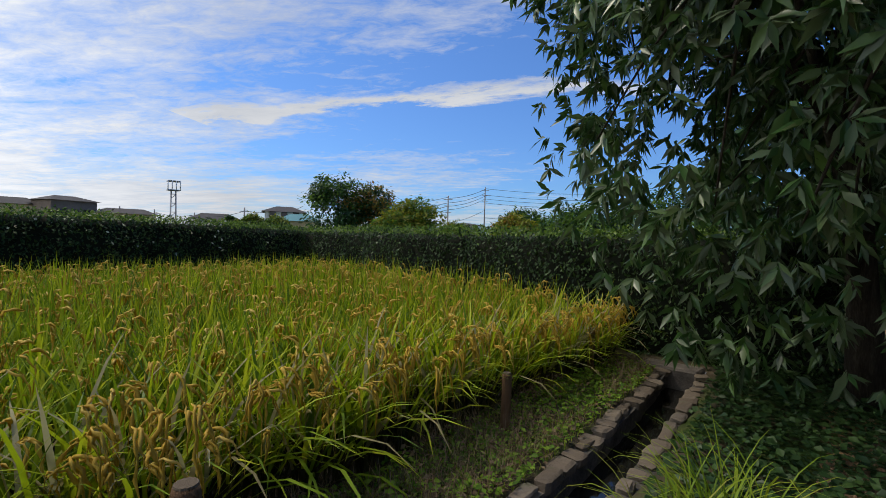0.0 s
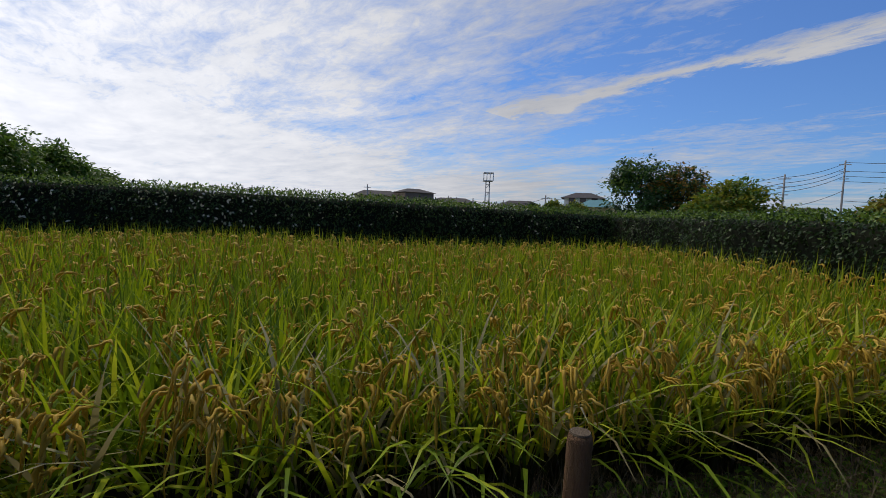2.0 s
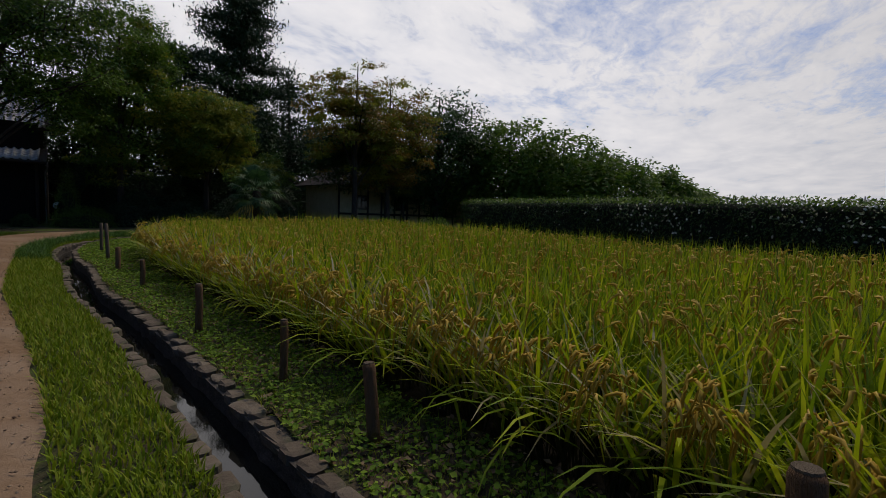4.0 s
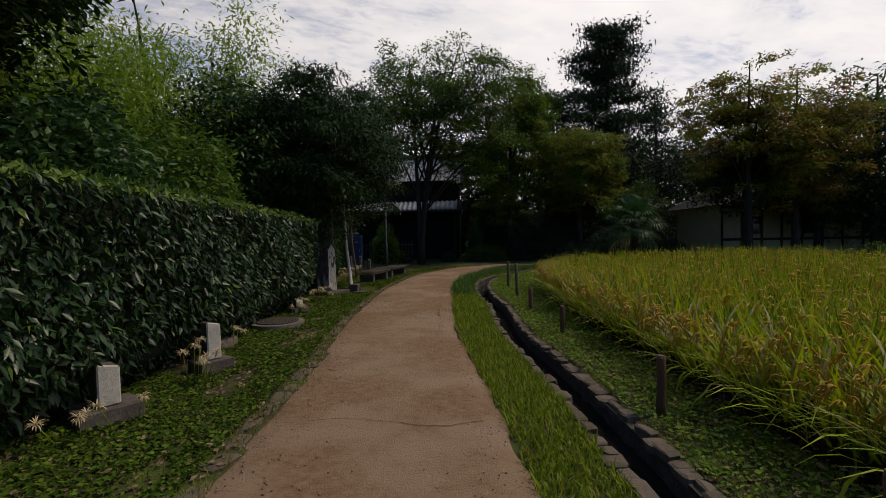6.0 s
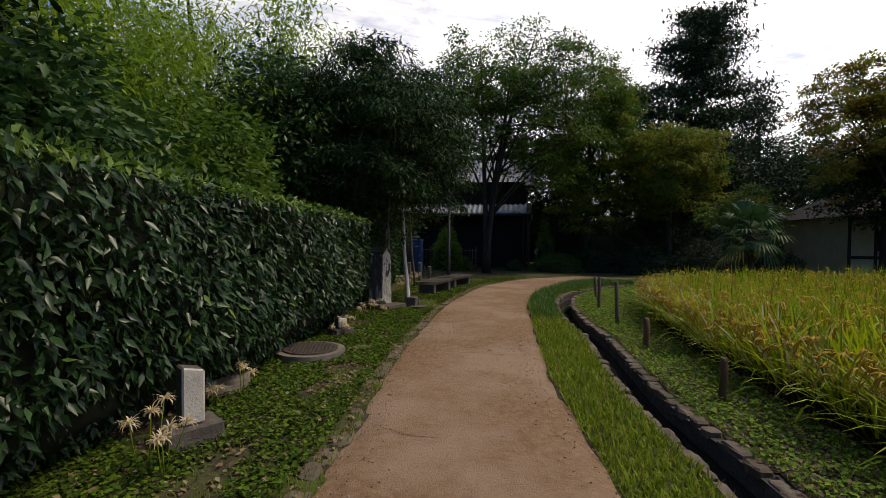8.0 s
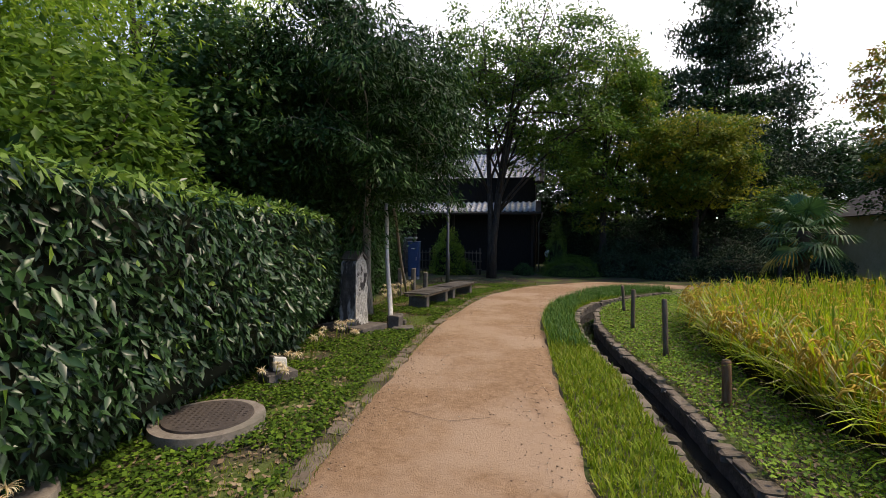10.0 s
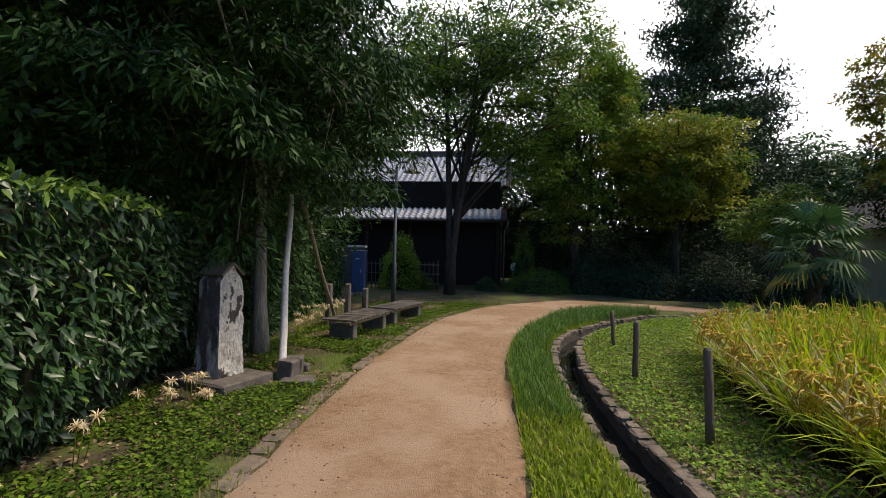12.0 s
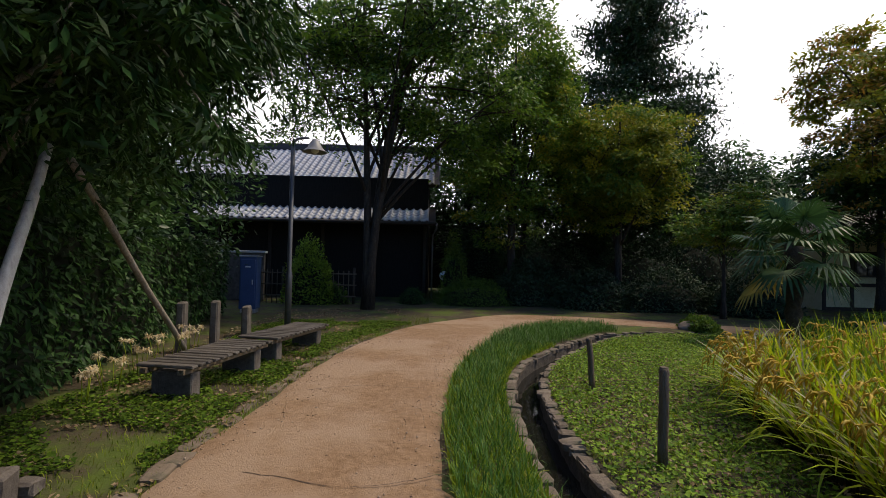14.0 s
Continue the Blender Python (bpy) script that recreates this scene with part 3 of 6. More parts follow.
# water channel: stone walls, bed, water and coping stones
channel = tagged(new("water_channel"), "narrow stone-lined irrigation channel with dark walls", "channel", kind="structure")
for side in (-1, 1):
    li = offset_line(CHANNEL, side * HALF)
    g = Geo()
    n = len(li)
    levels = [-0.42, -0.28, -0.2, -0.12, -0.05, -0.035]
    r = np.random.default_rng(5 + side)
    pts = np.stack([np.column_stack([offset_line(CHANNEL, side * HALF)[:, :2] + r.normal(0, 0.008, (n, 2)), np.full(n, z)]) for z in levels], 1)
    idx = (np.arange(n - 1)[:, None] * 6 + np.arange(5)[None]).ravel()
    g.add(pts, np.stack([idx, idx + 1, idx + 7, idx + 6], 1))
    shelf = np.stack([np.column_stack([offset_line(CHANNEL, side * w_), np.full(n, z_)]) for w_, z_ in ((HALF - 0.01, -0.035), (0.48, -0.03))], 1)
    idx = np.arange(n - 1) * 2
    g.add(shelf, np.stack([idx, idx + 1, idx + 3, idx + 2], 1))
    part("wall", g.mesh("channel_wall", M["channel_wall"]), channel, "damp dark rubble wall")
a, b = offset_line(CHANNEL, -HALF - 0.02), offset_line(CHANNEL, HALF + 0.02)
n = len(a)
i = np.arange(n - 1)
part("bed", np_mesh("bed", np.vstack([np.column_stack([a, np.full(n, -0.40)]), np.column_stack([b, np.full(n, -0.40)])]), np.stack([i, i + n, i + n + 1, i + 1], 1), M["mud"]), channel)
water = new("water", np_mesh("water", np.vstack([np.column_stack([a, np.full(n, -0.19)]), np.column_stack([b, np.full(n, -0.19)])]), np.stack([i, i + n, i + n + 1, i + 1], 1), M["water"]))
tagged(water, "shallow still water reflecting the sky", "water", kind="structure")
bm = bmesh.new()
box(bm, 2.05, 2.65, -5.85, -5.55, -0.42, 0.03, 0.02)
part("end_slab", bm_mesh("end_slab", bm, M["dark_stone"]), channel)


def stone_mesh(seed, sx, sy, sz):
    """A rough flat stone, its corners knocked off."""
    r = random.Random(seed)
    bm = bmesh.new()
    bmesh.ops.create_cube(bm, size=1)
    bmesh.ops.bevel(bm, geom=bm.edges[:], offset=0.16, segments=1, affect='EDGES')
    for v in bm.verts:
        v.co = Vector((v.co.x * sx * r.uniform(0.86, 1.12), v.co.y * sy * r.uniform(0.86, 1.1), v.co.z * sz * r.uniform(0.8, 1.15)))
    return bm_mesh("stone", bm, M["stone"])


COPING = [stone_mesh(s, 0.10 + 0.018 * (s % 3), 0.17 + 0.04 * (s % 4), 0.08) for s in range(9)]
r = random.Random(3)
for side in (-1, 1):
    li = offset_line(CHANNEL, side * (HALF + 0.045))
    s = 0.0
    while s < len(li) * 0.1 - 0.3:
        k = int(s / 0.1)
        t = li[min(k + 2, len(li) - 1)] - li[k]
        part("stone", r.choice(COPING), channel, m=pose(li[k][0] + r.uniform(-0.015, 0.015), li[k][1], -0.03 + r.uniform(-0.022, 0.010), r.uniform(-4, 4), r.uniform(-5, 5), math.degrees(math.atan2(-t[0], t[1])) + r.uniform(-7, 7)) @ Matrix.Diagonal((r.uniform(0.75, 1.2), r.uniform(0.55, 1.05), 1, 1)))
        s += r.uniform(0.13, 0.24)

# flat stones set along the path's edge
edging = tagged(new("path_edging"), "irregular flat stones bedded along the path edge", "edging", kind="structure")
EDGE = [stone_mesh(50 + s, 0.13 + 0.02 * (s % 3), 0.22 + 0.03 * (s % 4), 0.06) for s in range(7)]
for me in EDGE:
    me.materials[0] = M["edge_stone"]
for line, d, lo, hi in ((PATH_L, -0.07, 2.0, 19.5),):
    li = offset_line(line, d)
    s = 0.0
    while s < len(li) * 0.1 - 0.3:
        k = int(s / 0.1)
        if lo < li[k][1] < hi:
            t = li[k + 1] - li[k]
            part("stone", r.choice(EDGE), edging, m=pose(li[k][0] + r.uniform(-0.03, 0.03), li[k][1], -0.016 + r.uniform(-0.012, 0.008), r.uniform(-4, 4), r.uniform(-4, 4), math.degrees(math.atan2(-t[0], t[1])) + r.uniform(-12, 12)))
        s += r.uniform(0.2, 0.34)


# ---- rice ----
def rice_hill(r, leaves, ears, grains, segs, lean_az=None, lean=0.0, tall=1.0, fat=1.0):
    """Blades and ears of one rice plant at the origin."""
    az = r.uniform(0, 2 * math.pi, leaves)
    p = np.column_stack([r.normal(0, 0.028, leaves), r.normal(0, 0.028, leaves), np.zeros(leaves)])
    out = np.abs(r.normal(0.06, 0.13, leaves))
    bend = np.abs(r.normal(0.35, 0.6, leaves))
    length = r.uniform(0.72, 1.08, leaves) * tall
    if lean:
        out = out + lean * r.uniform(0.3, 1.0, leaves) * np.maximum(np.cos(az - lean_az), -0.2)
        bend = bend + lean * (2.9 if lean > 0.2 else 1.3) * r.uniform(0.1, 1.1, leaves)
        turn = r.uniform(0, 1, leaves) < 0.5
        az = np.where(turn, lean_az + r.normal(0, 0.9, leaves), az)
    lv = blade_geo(p, az, out, length, r.uniform(0.024, 0.042, leaves), bend, segs, r.uniform(-0.5, 0.5, leaves), 0.12)
    g = Geo()
    rings, sides = (9, 4) if grains > 30 else ((7, 4) if grains > 10 else (5, 3))
    t = np.linspace(0, 1, rings)
    for _ in range(ears):
        a = r.uniform(0, 2 * math.pi) if not lean or r.random() < 0.3 else lean_az + r.normal(0, 0.8)
        h = r.uniform(0.72, 0.93) * tall
        base = np.array([r.normal(0, 0.07) + math.sin(a) * lean * 0.6, r.normal(0, 0.07) + math.cos(a) * lean * 0.6, h - lean * 0.4 * r.uniform(0.4, 1.2)])
        # a drooping plume made of two or three lumpy strands of grain
        for _ in range(3 if grains > 30 else 2):
            L, hang, aa = r.uniform(0.18, 0.31), r.uniform(0.6, 1.4), a + r.normal(0, 0.42)
            hz = 0.72 * t - 0.28 * t * t
            line = base + L * np.column_stack([math.sin(aa) * hz, math.cos(aa) * hz, 0.42 * t - hang * t * t])
            rad = (0.0015 + 0.0058 * np.sin(np.clip(t * 1.1, 0, 1) * math.pi) ** 0.6) * r.uniform(0.4, 1.5, rings) * fat
            tv, tf = tube(line + r.normal(0, 0.005, (rings, 3)), rad, sides)
            g.add(tv, [q_ for q_ in tf if len(set(q_)) == 4])
    return lv, (np.concatenate(g.v), np.concatenate(g.f))


# plants of the outer rows, each a thing; the rest of the stand is one mass
variants = []
for s in range(7):
    rr = np.random.default_rng(100 + s)
    (lv, lf), (ev, ef) = rice_hill(rr, 29, 5, 60, 6, 0.0, 0.29 + 0.10 * (s % 3), 1.0, 1.0)
    old = rr.random(len(lf) // 6) < 0.2
    # the lowest two of six segments take the shade-darkened sheath colour
    variants.append((np_mesh("rice_leaves", lv, lf, [M["rice_leaf"], M["rice_old"], M["shaded_stem"]], np.where(np.arange(len(lf)) % 6 < 2, 2, np.repeat(old, 6)), True), np_mesh("rice_ears", ev, ef, M["rice_ear"])))
for row in (0, 1):
    li = offset_line(RICE_LINE, 0.06 + 0.24 * row)
    s = 0.0
    while s < len(li) * 0.1 - 0.2:
        k = int(s / 0.1)
        t = RICE_LINE[min(k + 1, len(RICE_LINE) - 1)] - RICE_LINE[max(0, k - 1)]
        out_az = math.degrees(math.atan2(-t[1], t[0]))       # to the left of the line: out over the bank
        m = pose(li[k][0] + r.uniform(-0.05, 0.05), li[k][1] + r.uniform(-0.04, 0.04), -0.12, 0, 0, -out_az + r.uniform(-25, 25)) @ Matrix.Diagonal((1, 1, r.uniform(0.9, 1.06), 1))
        v = r.randrange(7)
        ob = thing("rice_plant", m, "ripening green rice plant with drooping golden ears", "rice", "rice plants along the paddy edge")
        part("foliage", variants[v][0], ob)["kind"] = "stuff"
        part("panicle", variants[v][1], ob, "drooping golden rice ears")["kind"] = "stuff"
        s += r.uniform(0.19, 0.26)

lib_near = [rice_hill(np.random.default_rng(200 + s), 22, 3, 26, 4, 0.0, 0.17, 1.02, 1.0) for s in range(14)]
lib_far = [rice_hill(np.random.default_rng(300 + s), 16, 2, 9, 3, 0.0, 0.08, 1.08, 1.2) for s in range(14)]
g_leaf, g_ear = Geo(), Geo()
rr = np.random.default_rng(12)
xs, ys = np.meshgrid(np.arange(1.5, 10.2, 0.235), np.arange(-5.75, 17.2, 0.235))
xs = xs.ravel() + rr.normal(0, 0.03, xs.size)
ys = ys.ravel() + rr.normal(0, 0.03, ys.size)
ok = inside(FIELD, xs, ys) & (distance_to(RICE_LINE, xs, ys) > 0.44)
for x, y in zip(xs[ok], ys[ok]):
    (lv, lf), (ev, ef) = (lib_near if x < 4.2 else lib_far)[rr.integers(14)]
    c, s = math.cos(rr.uniform(0, 6.28)), 0
    s = math.sqrt(max(0, 1 - c * c)) * (1 if rr.random() < 0.5 else -1)
    R = np.array([[c, s, 0], [-s, c, 0], [0, 0, rr.uniform(0.92, 1.05) * (1.0 + 0.03 * math.sin(x * 1.1) + 0.03 * math.sin(y * 0.9))]])
    o = np.array([x, y, -0.12])
    g_leaf.add(lv @ R + o, lf)
    # lowest segment of each blade: shade at the foot put into its colour
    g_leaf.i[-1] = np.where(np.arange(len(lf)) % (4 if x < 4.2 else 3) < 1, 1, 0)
    g_ear.add(ev @ R + o, ef)
rice = tagged(new("rice_field"), "dense stand of ripening yellow-green rice", "rice", kind="stuff")
part("foliage", g_leaf.mesh("rice_stand_leaves", [M["rice_leaf"], M["shaded_stem"]], True), rice)
part("panicle", g_ear.mesh("rice_stand_ears", M["rice_ear"]), rice, "golden rice ears")


# ---- grass and low plants ----
def scatter(n, x0, x1, y0, y1, keep, seed):
    q = np.random.default_rng(seed)
    x, y = q.uniform(x0, x1, n), q.uniform(y0, y1, n)
    k = keep(x, y)
    return np.column_stack([x[k], y[k], height(x[k], y[k]) - 0.004]), q


def blades(name, label, p, q, lo, hi, width, mat, bendy=0.8, segs=2, lean=0.35, category="grass"):
    n = len(p)
    v, f = blade_geo(p, q.uniform(0, 6.28, n), np.abs(q.normal(0, lean, n)), q.uniform(lo, hi, n), q.uniform(0.6, 1.3, n) * width, np.abs(q.normal(bendy, 0.4, n)), segs)
    return tagged(new(name, np_mesh(name, v, f, mat, smooth=True)), label, category, kind="stuff")


def clumpy(x, y, scale, cut):
    return np.array([noise.noise((a * scale, b * scale, 3.7)) for a, b in zip(x, y)]) > cut


VERGE = np.vstack([PATH_R, CHANNEL[::-1]])
BANK = np.vstack([CHANNEL, [(9, 17.0), (3.3, 17.0)], RICE_LINE[::-1]])
LEFT = lambda x, y: (x > -4.2) & (~inside(PATH_POLY, x, y) | (distance_to(PATH_L, x, y) < 0.05))
chd = lambda x, y: distance_to(CHANNEL, x, y)
p, q = scatter(150000, -0.8, 2.0, 0.5, 19.5, lambda x, y: inside(VERGE, x, y) & (chd(x, y) > 0.235), 31)
blades("verge_grass", "short bright green grass between path and channel", p, q, 0.035, 0.11, 0.017, M["grass"])
p, q = scatter(60000, -0.9, 3.2, 13.0, 22.5, lambda x, y: inside(VERGE, x, y) & (chd(x, y) > 0.26) & (distance_to(PATH_R, x, y) > 0.02), 32)
blades("border_grass", "tufted dark green border grass edging the curve", p, q, 0.12, 0.26, 0.008, M["mondo"], 1.1, 3, 0.4)
p, q = scatter(200000, 0.4, 8.0, -5.5, 21.4, lambda x, y: inside(BANK, x, y) & (chd(x, y) > 0.25) & (distance_to(RICE_LINE, x, y) > 0.12), 33)
blades("bank_grass", "trampled short grass on the paddy bank", p, q, 0.025, 0.08, 0.008, M["grass"], 0.9)
p, q = scatter(90000, -4.3, -0.8, 2.5, 24.0, LEFT, 34)
p = p[distance_to(PATH_L, p[:, 0], p[:, 1]) < np.abs(q.normal(0.25, 0.75, len(p)))]
blades("lawn_grass", "patchy short grass beside the path", p, q, 0.025, 0.08, 0.008, M["lawn"], 0.9)


def ground_leaves(name, label, p, q, lo, hi, mat, lift=0.03, up=0.8, category="ground cover"):
    n = len(p)
    az = q.uniform(0, 6.28, n)
    d = np.column_stack([np.sin(az), np.cos(az), q.uniform(-0.1, 0.5, n)])
    nn = np.column_stack([q.normal(0, 0.35, n), q.normal(0, 0.35, n), np.full(n, up)])
    L = q.uniform(lo, hi, n)
    p = p + np.column_stack([np.zeros(n), np.zeros(n), q.uniform(0.2, 1.0, n) * lift])
    v, f = small_leaf_geo(p, d, nn, L, L * q.uniform(0.55, 0.85, n))
    return tagged(new(name, np_mesh(name, v, f, mat)), label, category, kind="stuff")


p, q = scatter(250000, 0.4, 8.0, -5.5, 21.4, lambda x, y: inside(BANK, x, y) & (chd(x, y) > 0.25) & (distance_to(RICE_LINE, x, y) > 0.1), 35)
ground_leaves("clover", "low clover covering the paddy bank", p, q, 0.022, 0.05, M["clover"], 0.055, 0.8)
p, q = scatter(170000, -4.3, -1.2, 1.0, 22.0, LEFT, 36)
p = p[clumpy(p[:, 0], p[:, 1], 1.6, -0.24) & (distance_to(PATH_L, p[:, 0], p[:, 1]) > 0.13)]
ground_leaves("broadleaf_weeds", "low broad-leaved weeds in the verge", p, q, 0.022, 0.05, M["weed"], 0.055, 0.8)
p, q = scatter(70000, -4.6, 3.0, -5.5, 25.0, lambda x, y: ((x < -1.6) | inside(BANK, x, y)) & ~inside(PATH_POLY, x, y) & (chd(x, y) > 0.25), 37)
p = p[clumpy(p[:, 0], p[:, 1], 0.9, -0.22)]
ground_leaves("fallen_leaves", "brown fallen leaves and dry clippings", p, q, 0.025, 0.06, M["dry"], 0.03, 0.9, "leaf litter")
p, q = scatter(26000, 1.6, 3.0, -5.5, 0.5, lambda x, y: inside(BANK, x, y) & (chd(x, y) > 0.3), 38)
p = p[clumpy(p[:, 0], p[:, 1], 1.4, -0.1)]
blades("dry_straw", "dry straw clippings lying on the bank", p, q, 0.08, 0.22, 0.004, M["dry"], 0.4, 2, 1.35, "straw")
# under the overhanging tree
p, q = scatter(26000, 0.2, 2.4, -9.0, -0.9, lambda x, y: (chd(x, y) > 0.34) & ((x < 2.0) | (y < -5.9)) & (x < np.interp(y, [-5.6, -0.5], [2.1, 1.5])), 39)
ground_leaves("ivy_cover", "dark ivy-like ground cover beneath the tree", p, q, 0.03, 0.075, M["back_hedge"], 0.16)
q = np.random.default_rng(41)
tuft = np.column_stack([q.normal(1.18, 0.10, 200), q.normal(-2.35, 0.2, 200), np.zeros(200)])
blades("tall_grass_tuft", "arching tuft of pale green tall grass", tuft, q, 0.35, 0.75, 0.011, M["grass"], 1.6, 6, 0.3)


# ---- hedges ----
def hedge(name, label, line, depth, top, bottom, leaf, density, mat, tip_mat, seed, core_in=0.16, undercut=0.0, crown=0.06):
    """A clipped hedge whose face runs along line (its body lies to the left of it); leaves over a near-black core sheet
    that stands in for inner shade.
    """
    q = np.random.default_rng(seed)
    li = curve_line(line, 0.05)
    n = len(li)
    t = unit(np.gradient(li, axis=0))
    lf = np.stack([-t[:, 1], t[:, 0]], 1)
    tops = np.full(n, top) if np.isscalar(top) else np.interp(np.linspace(0, 1, n), np.linspace(0, 1, len(top)), top)
    ob = tagged(new(name), label, "hedge")
    g = Geo()
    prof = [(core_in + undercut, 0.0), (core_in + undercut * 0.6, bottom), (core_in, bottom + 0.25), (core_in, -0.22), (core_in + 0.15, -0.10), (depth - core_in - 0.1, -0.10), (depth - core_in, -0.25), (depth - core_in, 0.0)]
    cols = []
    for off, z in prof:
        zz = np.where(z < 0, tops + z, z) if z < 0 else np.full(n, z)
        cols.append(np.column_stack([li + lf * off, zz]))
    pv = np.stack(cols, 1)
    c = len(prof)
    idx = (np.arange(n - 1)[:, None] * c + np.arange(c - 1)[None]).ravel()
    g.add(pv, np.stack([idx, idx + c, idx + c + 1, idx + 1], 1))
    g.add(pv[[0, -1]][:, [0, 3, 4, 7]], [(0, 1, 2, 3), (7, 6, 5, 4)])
    part("core", g.mesh(name + "_core", M["core"]), ob, "near-black sheet painted as inner shade")
    total = n * 0.05
    hgt = float(np.mean(tops))
    parts = []
    for kind, area in (("face", total * (hgt - bottom)), ("top", total * depth), ("back", total * hgt * 0.5), ("end", 2 * depth * hgt)):
        m = int(area * density * (0.35 if kind == "back" else 1.0))
        k = q.integers(0, n, m)
        if kind == "end":
            k = np.where(q.random(m) < 0.5, 0, n - 1)
        h = q.uniform(bottom, 1, m) if kind != "top" else np.ones(m)
        z = bottom + (tops[k] - bottom) * q.uniform(0, 1, m)
        wave = 0.05 * np.sin(k * 0.11 + z * 3) + 0.04 * np.sin(k * 0.37 - z * 5)
        if kind == "face":
            low = np.clip((bottom + 0.5 - z) / 0.5, 0, 1)
            off = q.uniform(-0.03, 0.10, m) + wave + undercut * low
            nrm = np.column_stack([-lf[k], np.full(m, 0.35)])
            z = np.where(z > tops[k] - 0.1, z - 0.04, z)
        elif kind == "back":
            off = depth + q.uniform(-0.1, 0.03, m)
            nrm = np.column_stack([lf[k], np.full(m, 0.35)])
        elif kind == "top":
            u = q.uniform(0, 1, m)
            off = u * depth
            z = tops[k] + wave * 0.6 + q.uniform(-0.08, 0.02, m) - crown * (2 * u - 1) ** 4 * 2
            nrm = np.column_stack([q.normal(0, 0.2, (m, 2)), np.ones(m)])
        else:
            off = q.uniform(0, 1, m) * depth
            nrm = np.column_stack([np.where((k == 0)[:, None], -t[0], t[-1]), np.full(m, 0.3)])
        p = np.column_stack([li[k] + lf[k] * off[:, None], z])
        if kind == "end":
            p[:, :2] += np.where((k == 0)[:, None], -t[0], t[-1]) * q.uniform(-0.1, 0.04, (m, 1))
        nrm = nrm + q.normal(0, 0.58, (m, 3))
        d = q.normal(0, 0.58, (m, 3)) + np.column_stack([nrm[:, :2] * 0.35, np.full(m, -0.6 if kind != "top" else 0.2)])
        parts.append((p, d, nrm, p[:, 2] - tops[k]))
    p, d, nn, rel = (np.concatenate([x[i] for x in parts]) for i in range(4))
    L = q.uniform(0.65, 1.2, len(p)) * leaf
    v, f = leaf_geo(p, d, nn, L, L * 0.38, 0.3, 0.15) if leaf > 0.07 else small_leaf_geo(p, d, nn, L, L * 0.5)
    per = len(f) // len(p)
    young = (rel > -0.10) & (q.random(len(p)) < 0.7) | (q.random(len(p)) < 0.015)
    part("foliage", np_mesh(name + "_leaves", v, f, [mat, tip_mat], np.repeat(young, per)), ob)
    return ob


hedge("laurel_hedge", "tall clipped evergreen hedge with glossy dark leaves", [(-2.75, 1.0), (-2.85, 3.5), (-2.98, 6.0), (-3.06, 8.0), (-3.25, 10.0), (-3.38, 11.4), (-3.62, 12.5), (-3.98, 13.2), (-4.12, 14.0)], 1.0, [2.0, 2.0, 2.0, 1.95, 1.9, 1.86, 1.82], 0.08, 0.10, 1150, M["hedge_leaf"], M["hedge_tip"], 61, undercut=0.42)
# same kind of hedge; darker leaf colours stand in for shade from the trees
hedge("laurel_hedge", "evergreen hedge behind the staked tree, coloured darker for shade", [(-4.1, 14.05), (-4.6, 17.0), (-5.2, 20.0), (-5.7, 22.8)], 0.9, 1.75, 0.1, 0.105, 560, M["yew_leaf"], M["hedge_leaf"], 62)


def straight_hedge(line, tops, seed, label):
    return hedge("boundary_hedge", label, line, 0.9, tops, 0.04, 0.066, 760, M["back_hedge"], M["hedge_tip"], seed, core_in=0.12)


straight_hedge([(10.4, 12.6), (10.42, 9.0), (10.38, 5.0), (10.4, 1.0), (10.42, -2.5), (10.4, -5.9)], [1.66, 1.70, 1.72, 1.68, 1.62, 1.56], 64, "long trimmed boundary hedge behind the rice field")
straight_hedge([(11.1, -5.95), (8.0, -5.95), (5.5, -5.98), (3.0, -6.0), (1.0, -6.1)], [1.54, 1.54, 1.53, 1.52, 1.5], 65, "trimmed dark hedge closing the end of the paddy")
# pale flowers on the long hedge
q = np.random.default_rng(66)
n = 210
yy = np.concatenate([q.normal(6.2, 0.5, n // 3), q.normal(2.6, 0.6, n // 3), q.uniform(-5, 9, n - 2 * (n // 3))])
p = np.column_stack([10.40 + q.uniform(-0.09, 0.02, n), yy, q.uniform(0.95, 1.66, n)])
v, f = small_leaf_geo(p, np.column_stack([-0.3 + q.normal(0, 0.3, n), q.normal(0, 1, n), q.normal(0, 1, n)]), np.column_stack([-np.ones(n), q.normal(0, 0.3, n), q.uniform(0, 1, n)]), q.uniform(0.05, 0.085, n), q.uniform(0.03, 0.05, n))
tagged(new("hedge_flowers", np_mesh("hedge_flowers", v, f, M["white_bloom"])), "small pale flowers scattered over the hedge", "flowers", kind="stuff")


